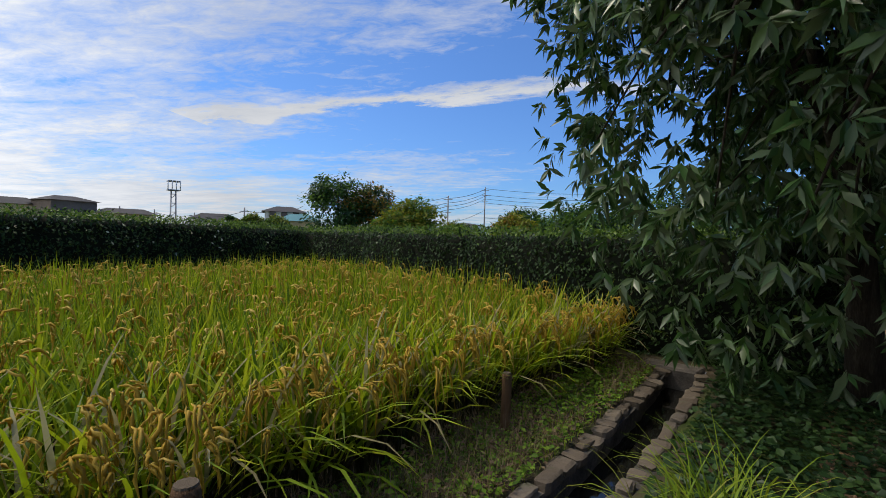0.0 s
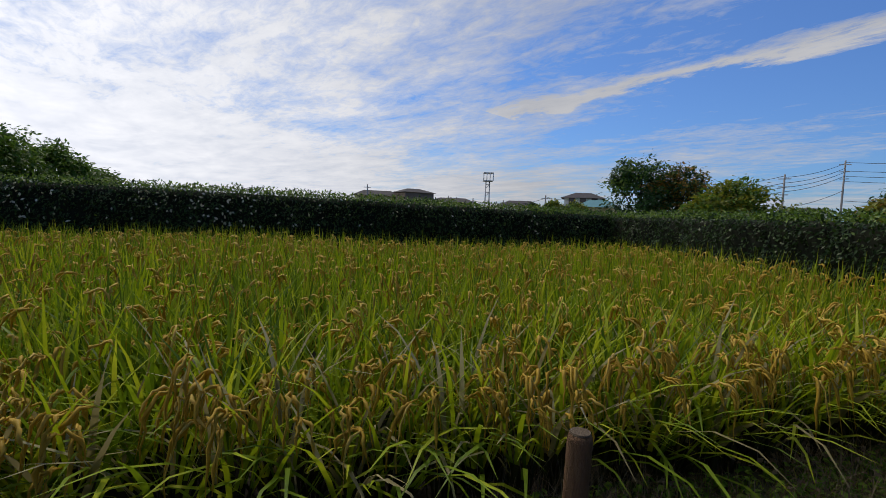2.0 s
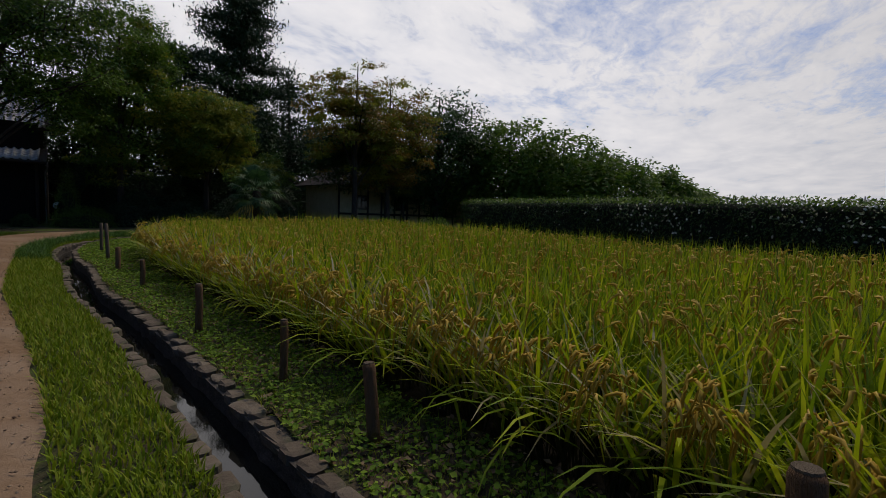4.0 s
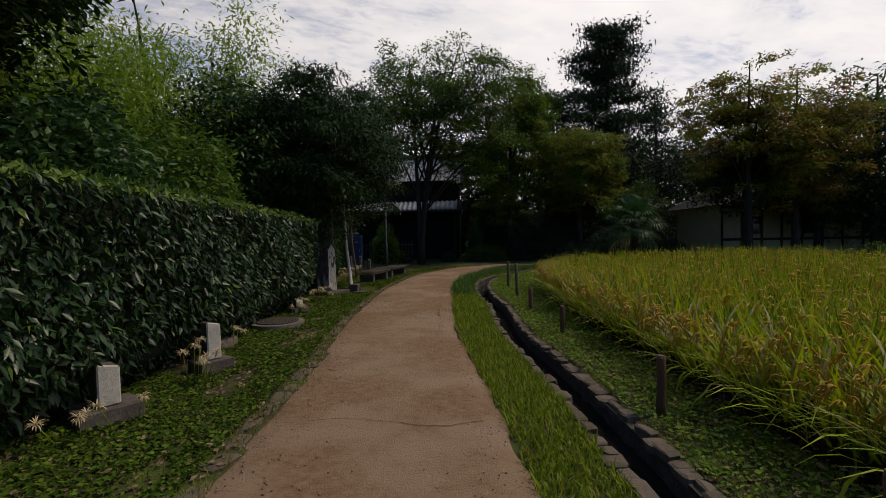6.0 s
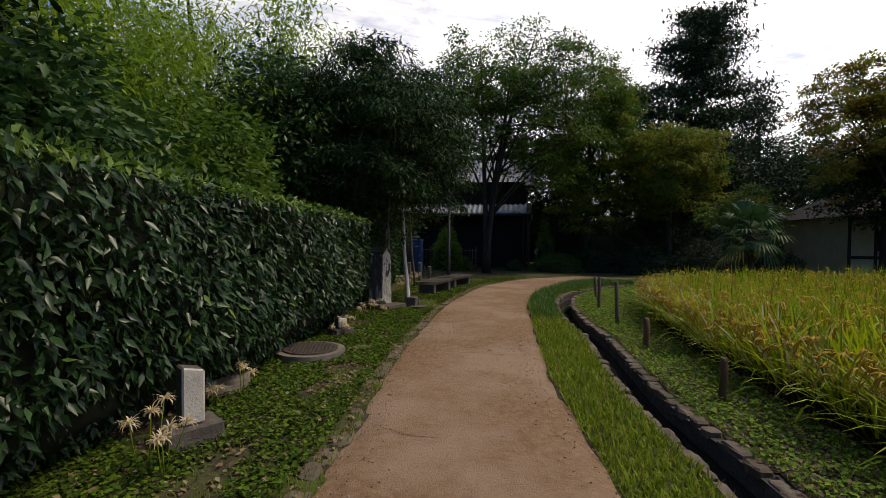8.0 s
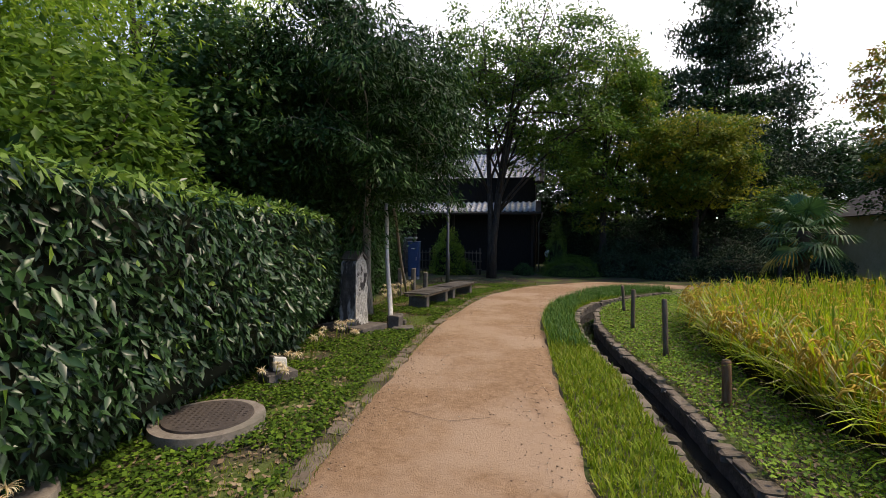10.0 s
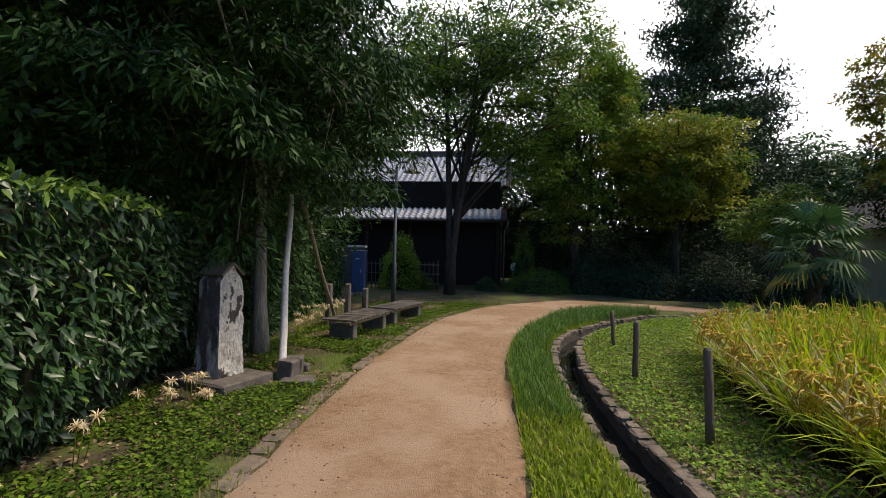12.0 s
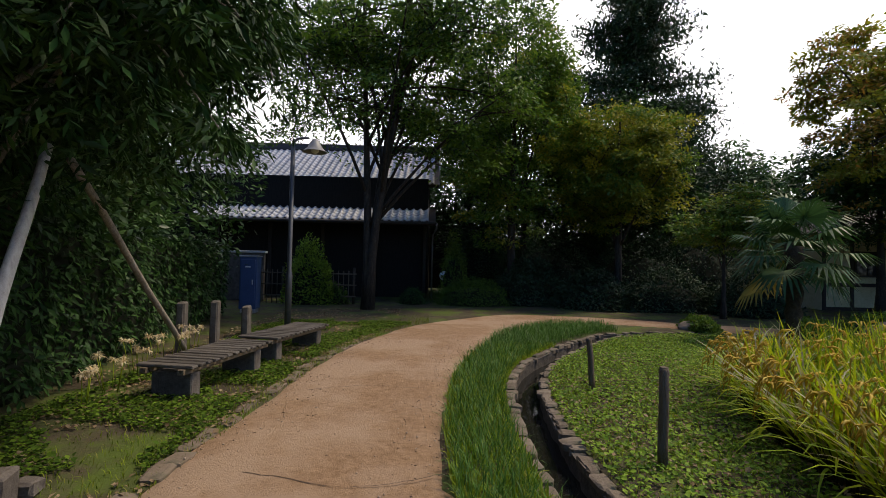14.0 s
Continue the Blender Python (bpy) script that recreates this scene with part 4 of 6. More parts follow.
# ---- trees ----
def tree(name, label, at, h, trunk_r, crown, leaf, count, mat, bark, seed, limbs=9, fork=0.35, droop=0.0, up=0.5, sub=5, lean=(0, 0), clump=0.32, large=False, stems=1, width=0.45, mats2=None, share2=0.0, inner=0.35, whorl=0, flat=0.16, tilt=0.38, category="tree"):
    """crown: (cx, cy, cz, rx, ry, rz) about the foot; limbs run from the trunk into it and carry sprays of leaves."""
    q = np.random.default_rng(seed)
    ob = thing(name, pose(at[0], at[1], at[2] if len(at) > 2 else 0), label, category)
    cx, cy, cz, rx, ry, rz = crown
    wood = Geo()
    tips = []
    for s in range(stems):
        a0 = 2 * math.pi * s / stems + q.uniform(0, 1)
        top = np.array([cx + lean[0] + (0 if stems == 1 else math.sin(a0) * rx * 0.35), cy + lean[1] + (0 if stems == 1 else math.cos(a0) * ry * 0.35), min(h * 0.94, cz + rz * 0.8)])
        m = 9
        ts = np.linspace(0, 1, m)
        pts = ts[:, None] * top + np.column_stack([np.sin(ts * 5 + seed) * 0.05 * h * 0.12, np.cos(ts * 4 + seed) * 0.05 * h * 0.12, np.zeros(m)]) * ts[:, None]
        if stems > 1:
            pts[:, :2] *= (ts ** 1.6 / np.maximum(ts, 1e-6))[:, None]
        pts[0, 2] = -0.06
        rad = trunk_r * (1 - 0.85 * ts) * (1 + 0.5 * np.exp(-ts * 18))
        if stems > 1:
            rad *= 0.8
        wood.add(*tube(pts, rad, 9))
        for k in range(limbs):
            t0 = fork + (0.93 - fork) * (k + q.uniform(0, 0.8)) / limbs
            i = int(t0 * (m - 1))
            base = pts[i] + (pts[min(i + 1, m - 1)] - pts[i]) * (t0 * (m - 1) - i)
            a = k * 2.4 + q.uniform(-0.4, 0.4) + s
            el = q.uniform(-0.55, 0.9)
            end = np.array([cx + rx * 0.85 * math.sin(a) * math.cos(el), cy + ry * 0.85 * math.cos(a) * math.cos(el), cz + rz * 0.8 * math.sin(el)])
            ctrl = (base + end) / 2 + np.array([0, 0, up * np.linalg.norm(end - base) * 0.3])
            u = np.linspace(0, 1, 6)[:, None]
            br = (1 - u) ** 2 * base + 2 * u * (1 - u) * ctrl + u * u * end
            wood.add(*tube(br, max(0.012, trunk_r * 0.38 * (1 - t0 * 0.6)) * np.linspace(1, 0.25, 6), 5))
            for w in range(sub):
                j = q.integers(2, 6)
                e2 = br[j] + unit(q.normal(0, 1, 3)) * np.array([rx, ry, rz]) * q.uniform(0.25, 0.55)
                v3 = (e2 - np.array([cx, cy, cz])) / np.array([rx, ry, rz])
                nn = np.linalg.norm(v3)
                if nn > 1:
                    e2 = np.array([cx, cy, cz]) + v3 / nn * np.array([rx, ry, rz]) * q.uniform(0.88, 1.04)
                u3 = np.linspace(0, 1, 4)[:, None]
                tw = br[j] * (1 - u3) + e2 * u3 + np.array([0, 0, 1.0]) * (np.sin(u3 * math.pi) * 0.06 - droop * u3 * u3 * 0.4)
                wood.add(*tube(tw, trunk_r * 0.09 * np.linspace(1, 0.3, 4) + 0.003, 4))
                tips += [tw[1], tw[2], tw[3], tw[3]]
    part("trunk", wood.mesh(name + "_wood", M[bark], True), ob)
    tips = np.array(tips)
    n_extra = int(len(tips) * inner)
    if n_extra:
        e = unit(q.normal(0, 1, (n_extra, 3))) * np.cbrt(q.uniform(0.25, 1, (n_extra, 1))) * np.array([rx, ry, rz]) * 0.96 + np.array([cx, cy, cz])
        tips = np.vstack([tips, e])
    size = np.array([rx, ry, rz])
    mid_ = np.array([cx, cy, cz])
    L = q.uniform(0.6, 1.25, count) * leaf
    if whorl:
        # rosettes of long leaves hanging round the twig ends
        hubs = tips[q.integers(0, len(tips), count // whorl + 1)] + q.normal(0, 1, (count // whorl + 1, 3)) * size * clump * 0.45
        g_ = np.arange(count) // whorl
        k = g_ % len(tips)
        axis = unit(unit(hubs - mid_) * 0.8 + q.normal(0, 0.35, hubs.shape) + np.array([0, 0, -0.2]))[g_]
        ringd = unit(np.cross(axis, q.normal(0, 1, (count, 3))))
        p = hubs[g_] + axis * (q.uniform(-0.05, 0.03, count))[:, None]
        d = axis * q.uniform(0.1, 0.9, (count, 1)) + ringd * 0.8 + np.array([0, 0, -droop])
        nrm = axis + np.array([0, 0, 0.8]) + q.normal(0, 0.25, (count, 3))
    else:
        # flat leafy sprays, one over another, with gaps between them
        k = q.integers(0, len(tips), count)
        reach = clump * (rx + ry) * 0.5 * q.uniform(0.65, 1.35, len(tips))
        slope = unit(tips - mid_) * np.array([1, 1, 0]) * q.uniform(-0.1, 0.55, (len(tips), 1)) + np.array([0, 0, 1.0]) + q.normal(0, 0.16, (len(tips), 3))
        slope = unit(slope)[k]
        ringd = unit(np.cross(slope, q.normal(0, 1, (count, 3))))
        rr_ = np.sqrt(q.uniform(0, 1, count)) * reach[k]
        p = tips[k] + ringd * rr_[:, None] + slope * (q.normal(0, flat, count) * reach[k] - droop * 0.5 * rr_ ** 2 / reach[k])[:, None]
        d = ringd * 0.8 + q.normal(0, 0.45, (count, 3)) + np.array([0, 0, -0.2 - droop])
        nrm = slope + q.normal(0, tilt, (count, 3))
    v, f = leaf_geo(p, d, nrm, L, L * width, 0.3, droop * 0.5) if large else small_leaf_geo(p, d, nrm, L, L * width)
    per = len(f) // count
    ms = [M[mat]] + ([M[mats2]] if mats2 else [])
    which = (q.random(len(tips)) < share2)[k] if mats2 else np.zeros(count, bool)
    part("crown", np_mesh(name + "_crown", v, f, ms, np.repeat(which, per)), ob)
    return ob


# beside the start of the walk
tree("overhanging_tree", "broad evergreen tree with long drooping leaves over the channel", (0.75, -5.5), 7.8, 0.12, (0.5, 0.78, 3.75, 2.3, 2.1, 3.5), 0.155, 42000, "cherry_leaf", "bark", 71, limbs=16, fork=0.12, droop=0.3, sub=10, clump=0.14, large=True, width=0.3, inner=0.4, whorl=8)
tree("overhanging_tree", "dark evergreen tree behind the overhanging branches", (-0.3, -6.5), 7.5, 0.18, (0, 0, 3.6, 2.3, 2.0, 3.5), 0.17, 22000, "cherry_leaf", "bark", 72, limbs=12, fork=0.12, droop=0.3, sub=7, clump=0.2, large=True, width=0.3, inner=0.6, whorl=9)

# left of the path
tree("evergreen_tree", "dark overhanging evergreen behind the hedge", (-5.8, 6.8), 7.8, 0.16, (0, 0, 5.1, 1.6, 1.6, 2.4), 0.15, 30000, "yew_leaf", "bark", 73, limbs=12, fork=0.4, inner=0.6, clump=0.3)
tree("staked_tree", "dark feathery evergreen tree propped with wooden stakes", (-3.95, 14.85), 7.0, 0.10, (0.15, -0.5, 3.75, 2.05, 2.6, 2.2), 0.13, 78000, "yew_leaf", "pale_bark", 74, limbs=18, fork=0.3, droop=0.4, sub=8, clump=0.14, inner=0.5, width=0.24, flat=0.22, tilt=0.5)
for i, (x, y, h, rr_, seed) in enumerate(((-5.9, 13.2, 5.4, 1.8, 75), (-5.8, 16.8, 6.4, 2.2, 76), (-5.6, 10.2, 3.6, 1.4, 77), (-6.2, 20.0, 6.0, 2.1, 78), (-5.2, 7.8, 3.3, 1.3, 79))):
    tree("evergreen_shrub", "rounded dark evergreen shrub behind the hedge", (x, y), h, 0.09, (0, 0, h * 0.55, rr_, rr_, h * 0.46), 0.13, 20000, "evergreen_leaf" if i != 2 else "mid_leaf", "bark", seed, limbs=10, fork=0.15, inner=0.9, clump=0.2, flat=0.5, tilt=0.9, category="shrub")


def bamboo(at, h, seed, n=9, spread=1.1):
    q = np.random.default_rng(seed)
    ob = thing("bamboo_clump", pose(*at, 0), "tall feathery light green bamboo clump", "bamboo", "bamboo behind the hedge")
    P_, D_ = [], []
    for s in range(n):
        a = q.uniform(0, 6.28)
        foot = np.array([math.sin(a), math.cos(a), 0]) * q.uniform(0.1, spread * 0.6)
        hh = h * q.uniform(0.75, 1.05)
        u = np.linspace(0, 1, 14)
        lean_ = q.uniform(0.12, 0.34) * hh
        cul = foot + np.column_stack([math.sin(a) * lean_ * u ** 2.2, math.cos(a) * lean_ * u ** 2.2, hh * (u - 0.14 * u ** 3)])
        v, f = tube(cul, 0.016 * (1 - 0.75 * u), 5)
        part("culm", np_mesh("culm", v, f, M["hedge_tip"], smooth=True), ob)
        for j in range(4, 14):
            for _ in range(5):
                e = cul[j] + np.array([q.normal(0, 0.42), q.normal(0, 0.42), q.uniform(-0.25, 0.3)])
                m = 26
                P_.append(e + q.normal(0, 0.16, (m, 3)))
                D_.append(unit(e - cul[j]) * 0.8 + q.normal(0, 0.5, (m, 3)) + np.array([0, 0, -0.45]))
    p, d = np.concatenate(P_), np.concatenate(D_)
    L = q.uniform(0.09, 0.18, len(p))
    v, f = small_leaf_geo(p, d, np.array([0, 0, 1.0]) + q.normal(0, 0.4, (len(p), 3)), L, L * 0.27)
    part("foliage", np_mesh("bamboo_leaves", v, f, M["bamboo_leaf"]), ob)


for at, h, s in (((-6.6, 9.4), 6.2, 81), ((-7.4, 12.2), 7.4, 82), ((-7.6, 15.0), 7.6, 83), ((-6.7, 14.0), 7.2, 84), ((-8.0, 10.6), 7.0, 85)):
    bamboo(at, h, s)


def bare_tree(at, h, seed):
    q = np.random.default_rng(seed)
    ob = thing("bare_tree", pose(*at, 0), "leafless dead tree with dark crooked limbs", "tree")
    g = Geo()
    u = np.linspace(0, 1, 9)
    trunk = np.column_stack([0.25 * np.sin(u * 3), 0.2 * np.sin(u * 4 + 1), u * h * 0.8])
    g.add(*tube(trunk, 0.13 * (1 - 0.6 * u), 7))
    for k in range(9):
        b = trunk[4 + k % 5]
        a = k * 2.3
        e = b + np.array([math.sin(a) * q.uniform(0.7, 1.5), math.cos(a) * q.uniform(0.7, 1.5), q.uniform(0.4, h * 0.28)])
        w = np.linspace(0, 1, 6)[:, None]
        br = b * (1 - w) + e * w + np.column_stack([np.zeros(6), np.zeros(6), -0.25 * np.sin(w[:, 0] * math.pi)]) + q.normal(0, 0.05, (6, 3)) * np.linspace(0, 1, 6)[:, None]
        g.add(*tube(br, np.linspace(0.055, 0.015, 6), 5))
        for _ in range(2):
            e2 = e + q.normal(0, 0.35, 3) + np.array([0, 0, 0.35])
            g.add(*tube(np.linspace(br[4], e2, 4) + q.normal(0, 0.03, (4, 3)), np.linspace(0.02, 0.006, 4), 4))
    part("trunk", g.mesh("bare_wood", M["bark"], True), ob)


bare_tree((-8.6, 14.2), 7.8, 88)

# round the far end
tree("maple_tree", "tall open deciduous tree with forked dark trunks", (-2.6, 24.9), 11.0, 0.18, (0.9, 0, 7.3, 4.4, 3.6, 3.9), 0.15, 52000, "mid_leaf", "bark", 91, limbs=11, fork=0.22, stems=3, sub=6, clump=0.13, inner=0.10, mats2="dark_leaf", share2=0.3)
tree("garden_tree", "leafy green tree beside the house", (2.0, 27.8), 10.6, 0.16, (0, 0, 6.0, 2.6, 2.3, 4.5), 0.15, 40000, "mid_leaf", "bark", 92, limbs=13, fork=0.2, inner=0.35, clump=0.2, mats2="yellow_leaf", share2=0.2)
tree("yellowing_tree", "rounded tree turning yellow-green in layered tiers", (5.55, 27.2), 7.3, 0.15, (0, 0, 4.8, 2.3, 2.1, 2.6), 0.14, 36000, "yellow_leaf", "bark", 93, limbs=14, fork=0.2, inner=0.25, clump=0.2, mats2="mid_leaf", share2=0.3)
tree("layered_maple", "small maple with light green leaves in flat tiers", (7.3, 24.2), 3.9, 0.07, (0, 0, 2.75, 1.55, 1.4, 1.0), 0.11, 11000, "mid_leaf", "bark", 89, limbs=10, fork=0.3, inner=0.1, clump=0.22, flat=0.07, mats2="yellow_leaf", share2=0.25)
tree("garden_tree", "green tree behind the yellowing tree", (3.2, 32.0), 11.4, 0.18, (0, 0, 6.6, 2.6, 2.4, 4.7), 0.19, 24000, "mid_leaf", "bark", 94, limbs=11, fork=0.2, inner=0.5, clump=0.22, mats2="dark_leaf", share2=0.4)
tree("garden_tree", "green tree at the edge of the wood", (7.6, 31.5), 9.8, 0.16, (0, 0, 5.2, 3.0, 2.4, 4.5), 0.217, 18750, "dark_leaf", "bark", 95, limbs=11, fork=0.15, inner=0.6, clump=0.24)
tree("garden_tree", "dark green tree behind the house corner", (0.9, 33.2), 8.6, 0.16, (0, 0, 4.6, 2.2, 2.0, 4.0), 0.22, 14000, "dark_leaf", "bark", 108, inner=0.7, fork=0.1)
tree("garden_tree", "dark tree shading the garden house", (12.9, 25.4), 6.4, 0.13, (0, 0, 4.15, 2.7, 1.3, 1.95), 0.18, 18000, "dark_leaf", "bark", 109, inner=0.6, fork=0.3)
tree("garden_tree", "dark tree shading the garden house", (16.5, 25.8), 6.0, 0.14, (0, 0, 3.6, 2.6, 1.6, 2.3), 0.18, 14000, "dark_leaf", "bark", 110, inner=0.6, fork=0.2)
tree("garden_tree", "green tree standing in the distance", (16.2, 38.0), 9.0, 0.2, (0, 0, 5.4, 3.4, 3.0, 3.5), 0.31, 12500, "dark_leaf", "bark", 96, inner=0.6)
tree("autumn_tree", "spreading tree with reddish autumn foliage", (11.7, 22.9), 9.0, 0.17, (0, 0, 5.5, 2.8, 2.6, 3.8), 0.15, 29000, "yellow_leaf", "bark", 97, limbs=14, fork=0.2, inner=0.15, clump=0.15, mats2="orange_leaf", share2=0.4)
tree("autumn_tree", "spreading tree with reddish autumn foliage", (14.0, 23.5), 8.9, 0.17, (0, 0, 5.2, 2.8, 2.6, 3.5), 0.15, 26000, "orange_leaf", "bark", 98, limbs=12, fork=0.2, inner=0.2, clump=0.17, mats2="yellow_leaf", share2=0.4)
tree("garden_tree", "dense dark green tree", (18.5, 25.0), 9.8, 0.2, (0, 0, 5.0, 3.2, 2.8, 4.2), 0.232, 17500, "dark_leaf", "bark", 99, inner=0.7, fork=0.1)
for x, y, h, w, s in ((23.0, 23.0, 8.0, 3.2, 101), (26.0, 21.0, 7.0, 3.6, 102), (31.0, 20.5, 6.0, 3.4, 103), (35.5, 19.0, 5.2, 2.6, 104), (22.5, 25.5, 6.8, 3.4, 105), (29.0, 23.5, 6.2, 3.6, 106), (38.5, 18.0, 3.8, 2.0, 107)):
    tree("park_tree", "rounded green tree beyond the hedge", (x, y), h, 0.18, (0, 0, h * 0.53, w, w, h * 0.46), 0.34, 9000, "mid_leaf", "bark", s, inner=1.6, fork=0.1, clump=0.24, flat=0.3, limbs=7, sub=3)


def conifer(at, h, radius, seed, count=16000):
    q = np.random.default_rng(seed)
    ob = thing("conifer", pose(*at, 0), "tall dark conifer with layered clumps of needles", "tree")
    g = Geo()
    u = np.linspace(0, 1, 10)
    g.add(*tube(np.column_stack([0.1 * np.sin(u * 4), 0.1 * np.cos(u * 3), u * h - 0.05]), 0.24 * (1 - 0.9 * u), 8))
    P_ = []
    tiers = 58
    for k in range(tiers):
        t = 0.14 + 0.85 * k / tiers
        a = k * 2.4 + q.uniform(-0.4, 0.4)
        L = radius * min(1.0, (1.06 - t) ** 0.6 * 1.25) * q.uniform(0.45, 1.1) + 0.25
        b = np.array([0, 0, t * h])
        e = b + np.array([math.sin(a) * L, math.cos(a) * L, L * q.uniform(-0.25, 0.2)])
        w = np.linspace(0, 1, 5)[:, None]
        g.add(*tube(b * (1 - w) + e * w, np.linspace(0.06, 0.015, 5), 4))
        for f_ in (0.3, 0.55, 0.8, 1.0):
            c_ = b + (e - b) * f_
            lump = q.normal(0, 1, (count // (tiers * 4), 3)) * np.array([0.42, 0.42, 0.2]) * (0.7 + 0.5 * f_)
            P_.append(c_ + lump + np.array([0, 0, 0.12]) * f_)
    p = np.concatenate(P_)
    part("trunk", g.mesh("conifer_wood", M["bark"], True), ob)
    L = q.uniform(0.16, 0.32, len(p))
    v, f = small_leaf_geo(p, q.normal(0, 1, (len(p), 3)) + np.array([0, 0, 0.2]), np.array([0, 0, 1.0]) + q.normal(0, 0.5, (len(p), 3)), L, L * 0.35)
    part("crown", np_mesh("conifer_crown", v, f, M["conifer_leaf"]), ob)


conifer((8.7, 33.4), 14.9, 4.1, 111, 46000)
conifer((12.6, 35.5), 10.5, 2.4, 112, 9000)
conifer((5.8, 35.0), 10.8, 2.6, 113, 9000)


def bush(name, label, at, rx, ry, h, leaf, count, mat, seed, category="shrub", dome=True):
    q = np.random.default_rng(seed)
    ob = thing(name, pose(at[0], at[1], 0), label, category)
    # near-black dome under the leaves, painted as the bush's shaded inside
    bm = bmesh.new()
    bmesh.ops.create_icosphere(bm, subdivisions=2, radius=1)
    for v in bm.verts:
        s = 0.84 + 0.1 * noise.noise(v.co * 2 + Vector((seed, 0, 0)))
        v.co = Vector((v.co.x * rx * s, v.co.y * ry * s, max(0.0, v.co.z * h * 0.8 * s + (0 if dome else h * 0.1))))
    part("core", bm_mesh("bush_core", bm, M["core"]), ob, "near-black sheet painted as inner shade")
    u = unit(q.normal(0, 1, (count, 3)))
    u[:, 2] = np.abs(u[:, 2])
    bump_ = 1 + 0.10 * np.sin(u[:, 0] * 7 + seed) * np.sin(u[:, 1] * 6) + 0.05 * np.sin(u[:, 2] * 15)
    p = u * np.array([rx, ry, h]) * (bump_ * q.uniform(0.8, 1.03, count))[:, None]
    L = q.uniform(0.6, 1.2, count) * leaf
    v, f = small_leaf_geo(p, u * 0.4 + q.normal(0, 0.6, (count, 3)), u + np.array([0, 0, 0.4]) + q.normal(0, 0.4, (count, 3)), L, L * 0.45)
    part("foliage", np_mesh("bush_leaves", v, f, M[mat]), ob)
    return ob


bush("clipped_bush", "low rounded clipped azalea bush", (0.6, 27.0), 1.35, 0.9, 0.85, 0.06, 7000, "mid_leaf", 121)
bush("clipped_bush", "small clipped dark bush at the lawn edge", (-1.4, 26.8), 0.45, 0.4, 0.5, 0.06, 2200, "dark_leaf", 122)
bush("clipped_bush", "small clipped dark bush at the lawn edge", (-3.9, 26.3), 0.5, 0.45, 0.65, 0.06, 2200, "mid_leaf", 123)
bush("bright_shrub", "bright yellow-green shrub in front of the fence", (-4.6, 26.0), 0.75, 0.5, 1.95, 0.09, 5000, "bamboo_leaf", 124)
bush("pale_shrub", "pale feathery young tree beside the house corner", (0.0, 28.2), 0.5, 0.5, 2.4, 0.08, 2600, "hedge_tip", 125)
# darker conifer_leaf colour paints in the deep shade under the trees
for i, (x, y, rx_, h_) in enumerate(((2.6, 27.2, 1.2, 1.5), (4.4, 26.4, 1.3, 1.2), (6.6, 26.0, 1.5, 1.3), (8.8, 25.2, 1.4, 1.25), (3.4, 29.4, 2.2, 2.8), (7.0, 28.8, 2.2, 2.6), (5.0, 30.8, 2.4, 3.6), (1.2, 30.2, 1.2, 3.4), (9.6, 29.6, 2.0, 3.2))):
    bush("understory_shrub", "shrub darkened in colour for the shade under the trees", (x, y), rx_, 0.9, h_, 0.11, 5000, "conifer_leaf", 130 + i)
for i, (x, y, rx_, h_) in enumerate(((8.2, 20.6, 0.8, 0.55), (9.8, 20.2, 1.0, 0.7), (11.6, 19.4, 1.0, 0.8), (7.3, 21.2, 0.4, 0.35), (5.2, 21.7, 0.3, 0.3), (13.6, 18.4, 1.3, 0.9))):
    bush("low_shrub", "low grey-green shrub beside the far path", (x, y), rx_, 0.6, h_, 0.08, 2600, "mid_leaf", 150 + i)


def palm(at, h, seed):
    q = np.random.default_rng(seed)
    ob = thing("fan_palm", pose(*at, 0), "fan palm with a fibrous trunk and one yellowing frond", "palm")
    u = np.linspace(0, 1, 16)
    v, f = tube(np.column_stack([0.06 * np.sin(u * 2), 0.04 * u, u * h - 0.05]), 0.11 + 0.025 * np.sin(u * 60) + 0.05 * u, 10)
    part("trunk", np_mesh("palm_trunk", v, f, M["palm_bark"], smooth=True), ob)
    for k in range(24):
        a = k * 2.4
        el = radians(78 - 120 * (k / 23) ** 0.9)
        L = q.uniform(0.5, 0.72)
        foot = np.array([0.02, 0.04, h - 0.05 - 0.2 * k / 23])
        d = np.array([math.sin(a) * math.cos(el), math.cos(a) * math.cos(el), math.sin(el)])
        hub = foot + d * L
        g = Geo()
        w = np.linspace(0, 1, 5)[:, None]
        pts = foot * (1 - w) + hub * w
        pts[:, 2] -= (w[:, 0] ** 2) * 0.08
        hub = pts[-1]
        tv, tf = tube(pts, np.full(5, 0.014), 4)
        g.add(tv, tf)
        side = unit(np.cross(d, np.array([0, 0, 1.0]))[None])[0]
        nn = np.cross(side, d)
        for j in range(21):
            ang = radians(-118 + 236 * j / 20)
            sd_ = d * math.cos(ang) + side * math.sin(ang)
            R_ = 0.62 * (1 - 0.22 * abs(ang) / 2.1)
            wd = 0.028
            tipd = np.cross(sd_, nn)
            p0, p1 = hub, hub + sd_ * R_ * 0.62 - nn * 0.02
            p2 = hub + sd_ * R_ - nn * 0.06 + np.array([0, 0, -0.16 * q.uniform(0.5, 1.3)])
            g.add([p0 - tipd * 0.006, p0 + tipd * 0.006, p1 + tipd * wd + nn * 0.012, p1 - tipd * wd, p1 - tipd * wd, p1 + tipd * wd + nn * 0.012, p2 + tipd * 0.004, p2 - tipd * 0.004], [(0, 1, 2, 3), (4, 5, 6, 7)])
        part("frond", g.mesh("frond", M["palm_old"] if k in (21, 23) else M["palm_leaf"]), ob, "drooping yellow frond" if k in (21, 23) else "")


